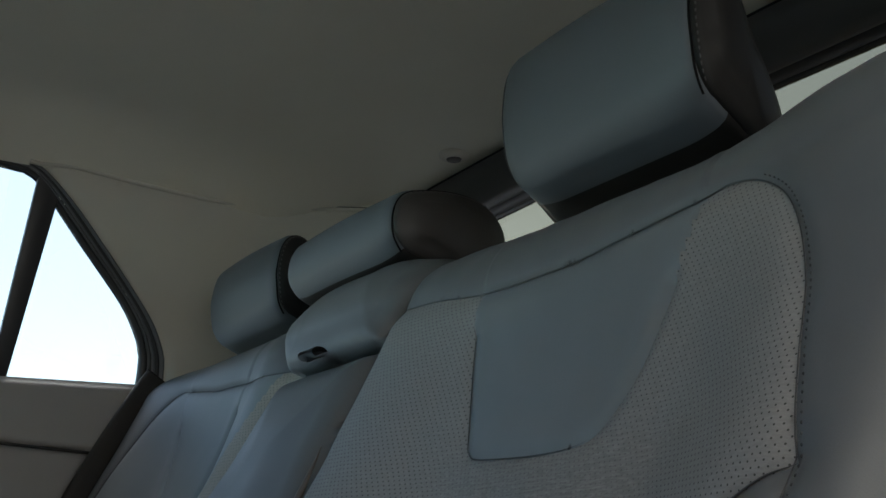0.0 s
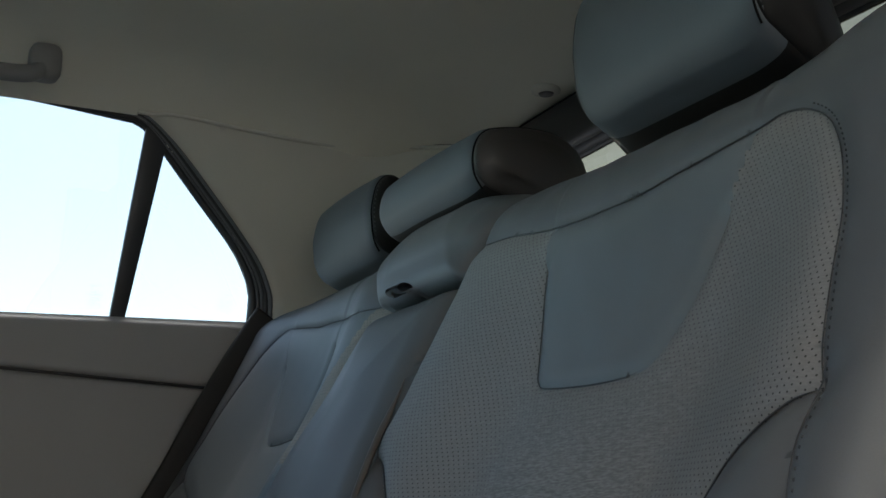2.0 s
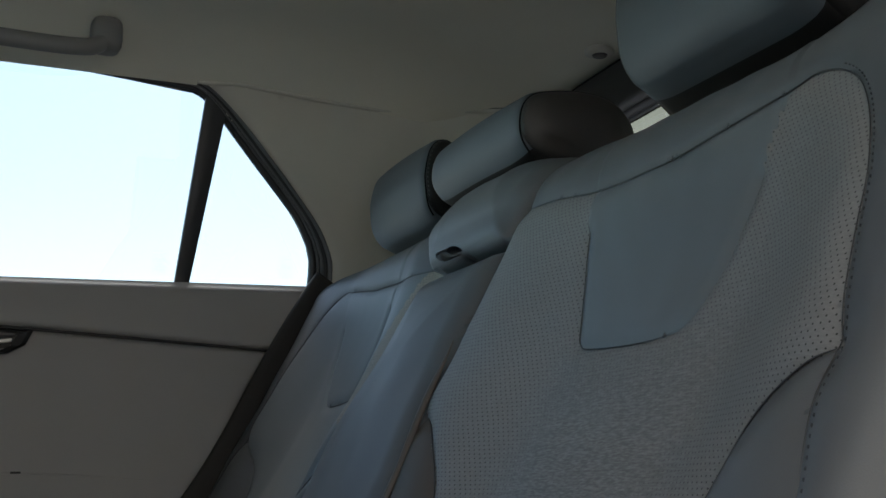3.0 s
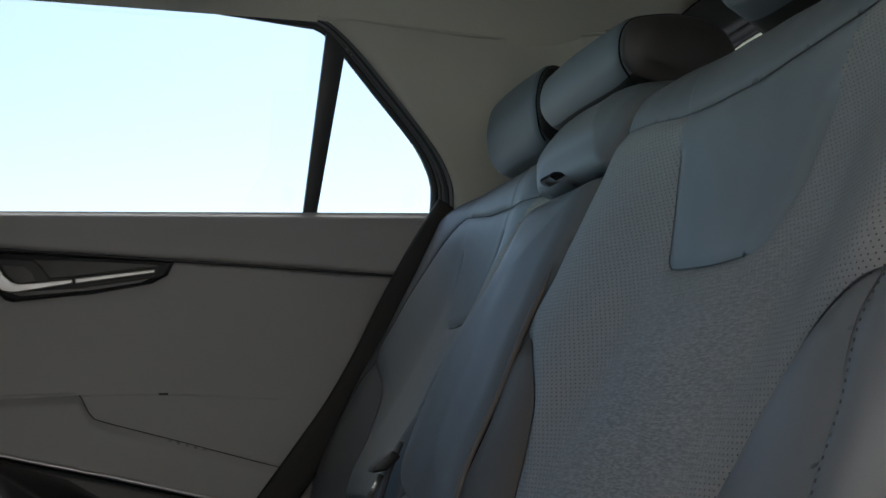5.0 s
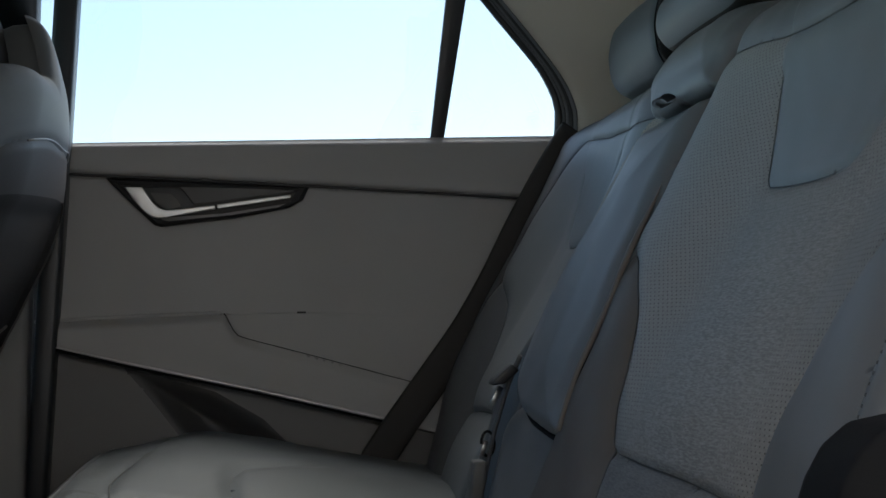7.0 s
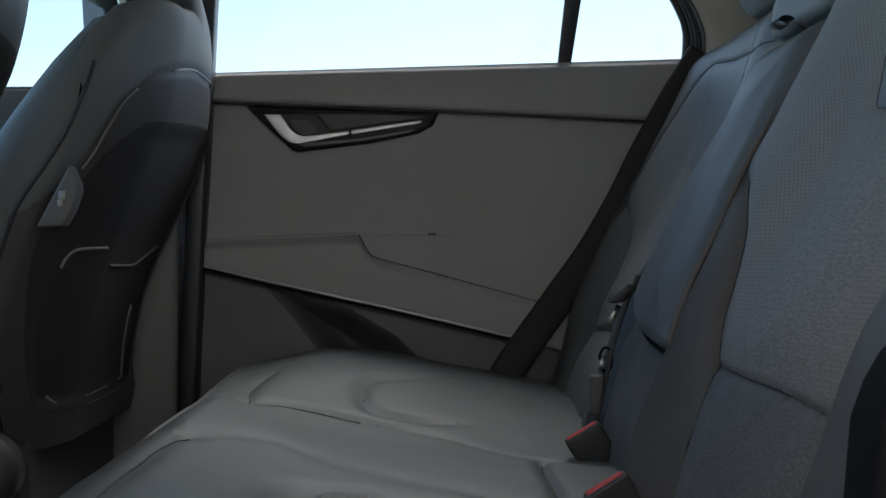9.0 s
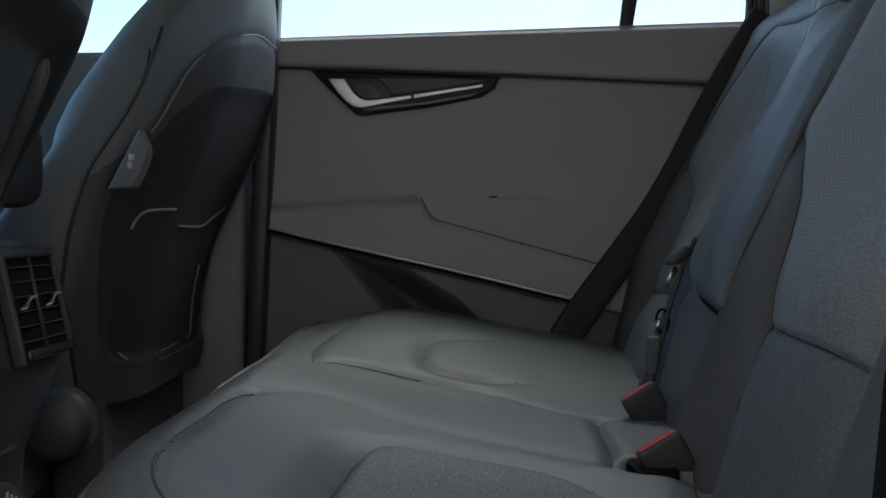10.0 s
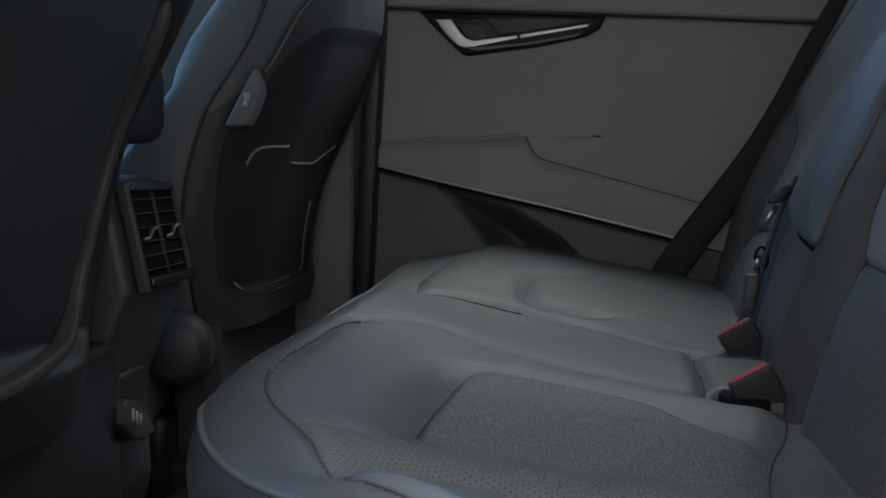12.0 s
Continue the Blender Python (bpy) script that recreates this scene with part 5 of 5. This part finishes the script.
RIB3 = smooth_line([(0.50, 0.40), (0.53, 0.364), (0.66, 0.292), (0.60, 0.276), (0.265, 0.272), (-0.379, 0.270), (-0.515, 0.272), (-0.60, 0.286)], 5)
# ribs take the same pale highlight colour
for rib in (RIB1, RIB2, RIB3):
    part("rib", tube([on_back(put_r, u, z, 0.0012) for u, z in rib], 0.0020, 8), EDGE, seat_r, "raised plastic rib")

headrest(0.245, 0.525, 0.855, 0.840, 1.03, 0.125, "dark leather headrest of the front passenger seat", "front headrests", CHROME)
headrest(-0.525, -0.245, 0.873, 0.840, 1.03, 0.125, "dark leather headrest of the driver seat", "front headrests", CHROME)


# ---- centre console ----
console = tagged(empty("centre_console", (-0.03, 0.95, 0.0)), "dark centre console with rear air vents", "console")
part("housing", prism([(0.862, 0.43), (0.885, 0.445), (1.5, 0.43), (1.5, 0.0), (0.90, 0.0), (0.885, 0.20), (0.838, 0.315)], 0, -0.125, 0.062, 0.012, 3), CONSOLE, console, "dark plastic console housing")
part("armrest_lid", block((-0.125, 0.848, 0.482), (0.043, 1.25, 0.585), 0.034, 5), BLACK, console, "dark padded console armrest lid")
part("armrest_base", block((-0.10, 0.93, 0.40), (0.03, 1.24, 0.51), 0.012, 2), CONSOLE, console, "dark plastic armrest base")
LEAN = Matrix.Translation((0, 0.8475, 0.428)) @ Matrix.Rotation(-math.atan(0.217), 4, "X")


def leaning(x0, x1, d0, d1, down0, down1, bevel=0.0008, seg=1):
    """A block on the leaning face of the console's end: d is towards the back seat, down along the face."""
    return block((x0, -d1, -down1), (x1, -d0, -down0), bevel, seg, LEAN)


vent = part("vent", leaning(-0.100, 0.047, -0.016, -0.004, -0.002, 0.110, 0.003), MATTE_BLACK, console, "glossy black air vent")
for x0, x1, t0, t1 in ((-0.108, -0.099, -0.010, 0.116), (0.046, 0.049, -0.004, 0.112), (-0.0995, 0.0465, -0.010, 0.0005)):
    part("bezel", leaning(x0, x1, -0.012, 0.0015, t0, t1, 0.003, 3), CONSOLE, vent, "grey plastic vent surround")
part("lip", leaning(-0.0985, 0.0455, -0.010, 0.0065, 0.100, 0.112, 0.0035, 3), GLOSS, vent, "glossy black lip under the vent")
for x0, x1 in ((-0.097, -0.0305), (-0.0225, 0.0440)):
    for i in range(6):
        q = 0.010 + 0.0162 * i
        part("slat", leaning(x0, x1, -0.006, 0.0005, q, q + 0.0013, 0.0004), CONSOLE, vent, "thin vent slat")
    mid = (x0 + x1) / 2
    part("fin", leaning(mid - 0.0012, mid + 0.0012, -0.010, -0.007, 0.002, 0.100), MATTE_BLACK, vent, "upright vent fin")
    hook = smooth_line([(mid - 0.026, 0.002, -0.056), (mid - 0.017, 0.004, -0.055), (mid - 0.012, 0.006, -0.049), (mid - 0.004, 0.007, -0.0455), (mid + 0.010, 0.006, -0.045)], 4)
    part("tab", tube([LEAN @ Vector((x, -y, z)) for x, y, z in hook], 0.002, 8, flat=(0.0032, 0.0016, (0, 0, 1))), CHROME, vent, "chrome vent tab")
part("divider", leaning(-0.028, -0.0255, -0.008, 0.0005, 0.0, 0.102), BLACK, vent, "upright bar between the two vents")
sock = part("socket_panel", prism([(0.872, 0.215), (0.885, 0.215), (0.895, 0.06), (0.872, 0.05), (0.864, 0.085)], 0, -0.128, 0.008, 0.006), BLACK, console, "lower console panel")
part("socket_cover", prism([(-0.116, 0.168), (-0.115, 0.188), (-0.100, 0.193), (-0.066, 0.184), (-0.024, 0.149), (-0.018, 0.138), (-0.058, 0.136), (-0.085, 0.142)], 1, 0.850, 0.866, 0.004, 3), SHELL, sock, "socket cover with white icons")
for k in range(3):
    part("icon", block((-0.094 + 0.012 * k, 0.8492, 0.163 - 0.004 * k), (-0.087 + 0.012 * k, 0.8504, 0.180 - 0.005 * k), 0), WHITE_INK, sock, "small white icon")


# ---- belts and buckles ----
def buckle(at, label):
    """A belt buckle that leans forward, its flat side across the car; at: the middle of its upper end."""
    thing = tagged(empty("seat_belt_buckle"), label, "buckle", group="rear belt buckles")
    part("housing", prism([(-0.023, 0.0), (0.023, 0.0), (0.024, -0.012), (0.020, -0.052), (0.014, -0.060), (-0.014, -0.060), (-0.020, -0.052), (-0.024, -0.012)], 1, -0.011, 0.011, 0.003, 3), BLACK, thing, "black plastic housing")
    part("button", block((-0.020, -0.0050, -0.006), (0.020, 0.0050, 0.0020), 0.0015, 2), RED, thing, "red release button")
    part("rivet", tube([(0.010, -0.0095, -0.050), (0.010, -0.0125, -0.050)], 0.0035, 12), STEEL, thing, "small dark rivet")
    part("stalk", block((-0.010, -0.005, -0.12), (0.010, 0.005, -0.055), 0.003), BLACK, thing, "flexible black stalk")
    turn = Matrix(((0, 1, 0), (-0.86, 0, 0.51), (0.51, 0, 0.86))).to_4x4()
    thing.matrix_world = Matrix.Translation(at) @ turn
    return thing


buckle((-0.170, 0.177, 0.250), "black seat belt buckle with red button on the bench")
buckle((0.110, 0.159, 0.261), "black seat belt buckle with red button on the bench")
belt = tagged(empty("seat_belt", (0.17, 0.1, 0.3)), "black seat belt with steel tongue beside the armrest", "seat belt")
part("webbing", tube(smooth_line([(0.172, 0.078, 0.445), (0.180, 0.092, 0.410), (0.184, 0.103, 0.375), (0.186, 0.112, 0.345), (0.186, 0.122, 0.30), (0.186, 0.132, 0.255)], 5), 0.01, 8, flat=(0.010, 0.003, (0, 0.4, 1))), WEBBING, belt, "black belt webbing")
part("tongue", tube([(0.176, 0.101, 0.408), (0.176, 0.109, 0.394), (0.176, 0.1165, 0.382)], 0.01, 10, flat=(0.0036, 0.0010, (1, 0, 0))), STEEL, belt, "bright steel tongue")
part("tongue", tube([(0.176, 0.1205, 0.344), (0.176, 0.1235, 0.335), (0.176, 0.1265, 0.326)], 0.01, 10, flat=(0.0030, 0.0012, (1, 0, 0))), STEEL, belt, "bright steel tongue")
part("guide", prism([(0.080, 0.428), (0.098, 0.412), (0.114, 0.410), (0.112, 0.417), (0.090, 0.436)], 0, 0.165, 0.198, 0.003), BLACK, belt, "black plastic guide")
part("ring", tube([(0.180, 0.118 + 0.008 * math.cos(a), 0.340 + 0.015 * math.sin(a)) for a in np.linspace(0, 5.8, 16)], 0.0018, 8), MATTE_BLACK, belt, "black plastic ring")
part("guide", prism([(0.121, 0.320), (0.137, 0.320), (0.141, 0.274), (0.126, 0.272)], 0, 0.168, 0.198, 0.003), DOOR_DARK, belt, "grey plastic sleeve")

# ---- roof fittings ----
grab = tagged(empty("grab_handle", (0.55, 0.4, 1.13)), "grey folding grab handle on the headliner", "handle")
part("grip", tube(smooth_line([(0.535, 0.245, 1.125), (0.520, 0.262, 1.095), (0.512, 0.30, 1.085), (0.510, 0.40, 1.085), (0.512, 0.48, 1.088), (0.525, 0.52, 1.105)], 6), 0.0125, 12), TRIM_MID, grab, "curved plastic grip")
part("mount", block((0.512, 0.228, 1.088), (0.556, 0.272, 1.140), 0.018, 4), TRIM_MID, grab, "plastic mount")
HX, HY = 0.361, -0.449
HZ0 = float(roof_z(HX, HY))
knob = tagged(empty("coat_hook", (HX, HY, HZ0)), "small round grey cover on the headliner", "hook")
part("cap", tube([(HX, HY, HZ0 + 0.01), (HX, HY, HZ0 - 0.0035), (HX, HY, HZ0 - 0.006)], [0.024, 0.022, 0.015], 28), TRIM_GREY, knob, "round plastic cap")
part("button", tube([(HX, HY, HZ0 - 0.0055), (HX, HY, HZ0 - 0.0085)], [0.012, 0.010], 18), DOOR_DARK, knob, "darker middle button")
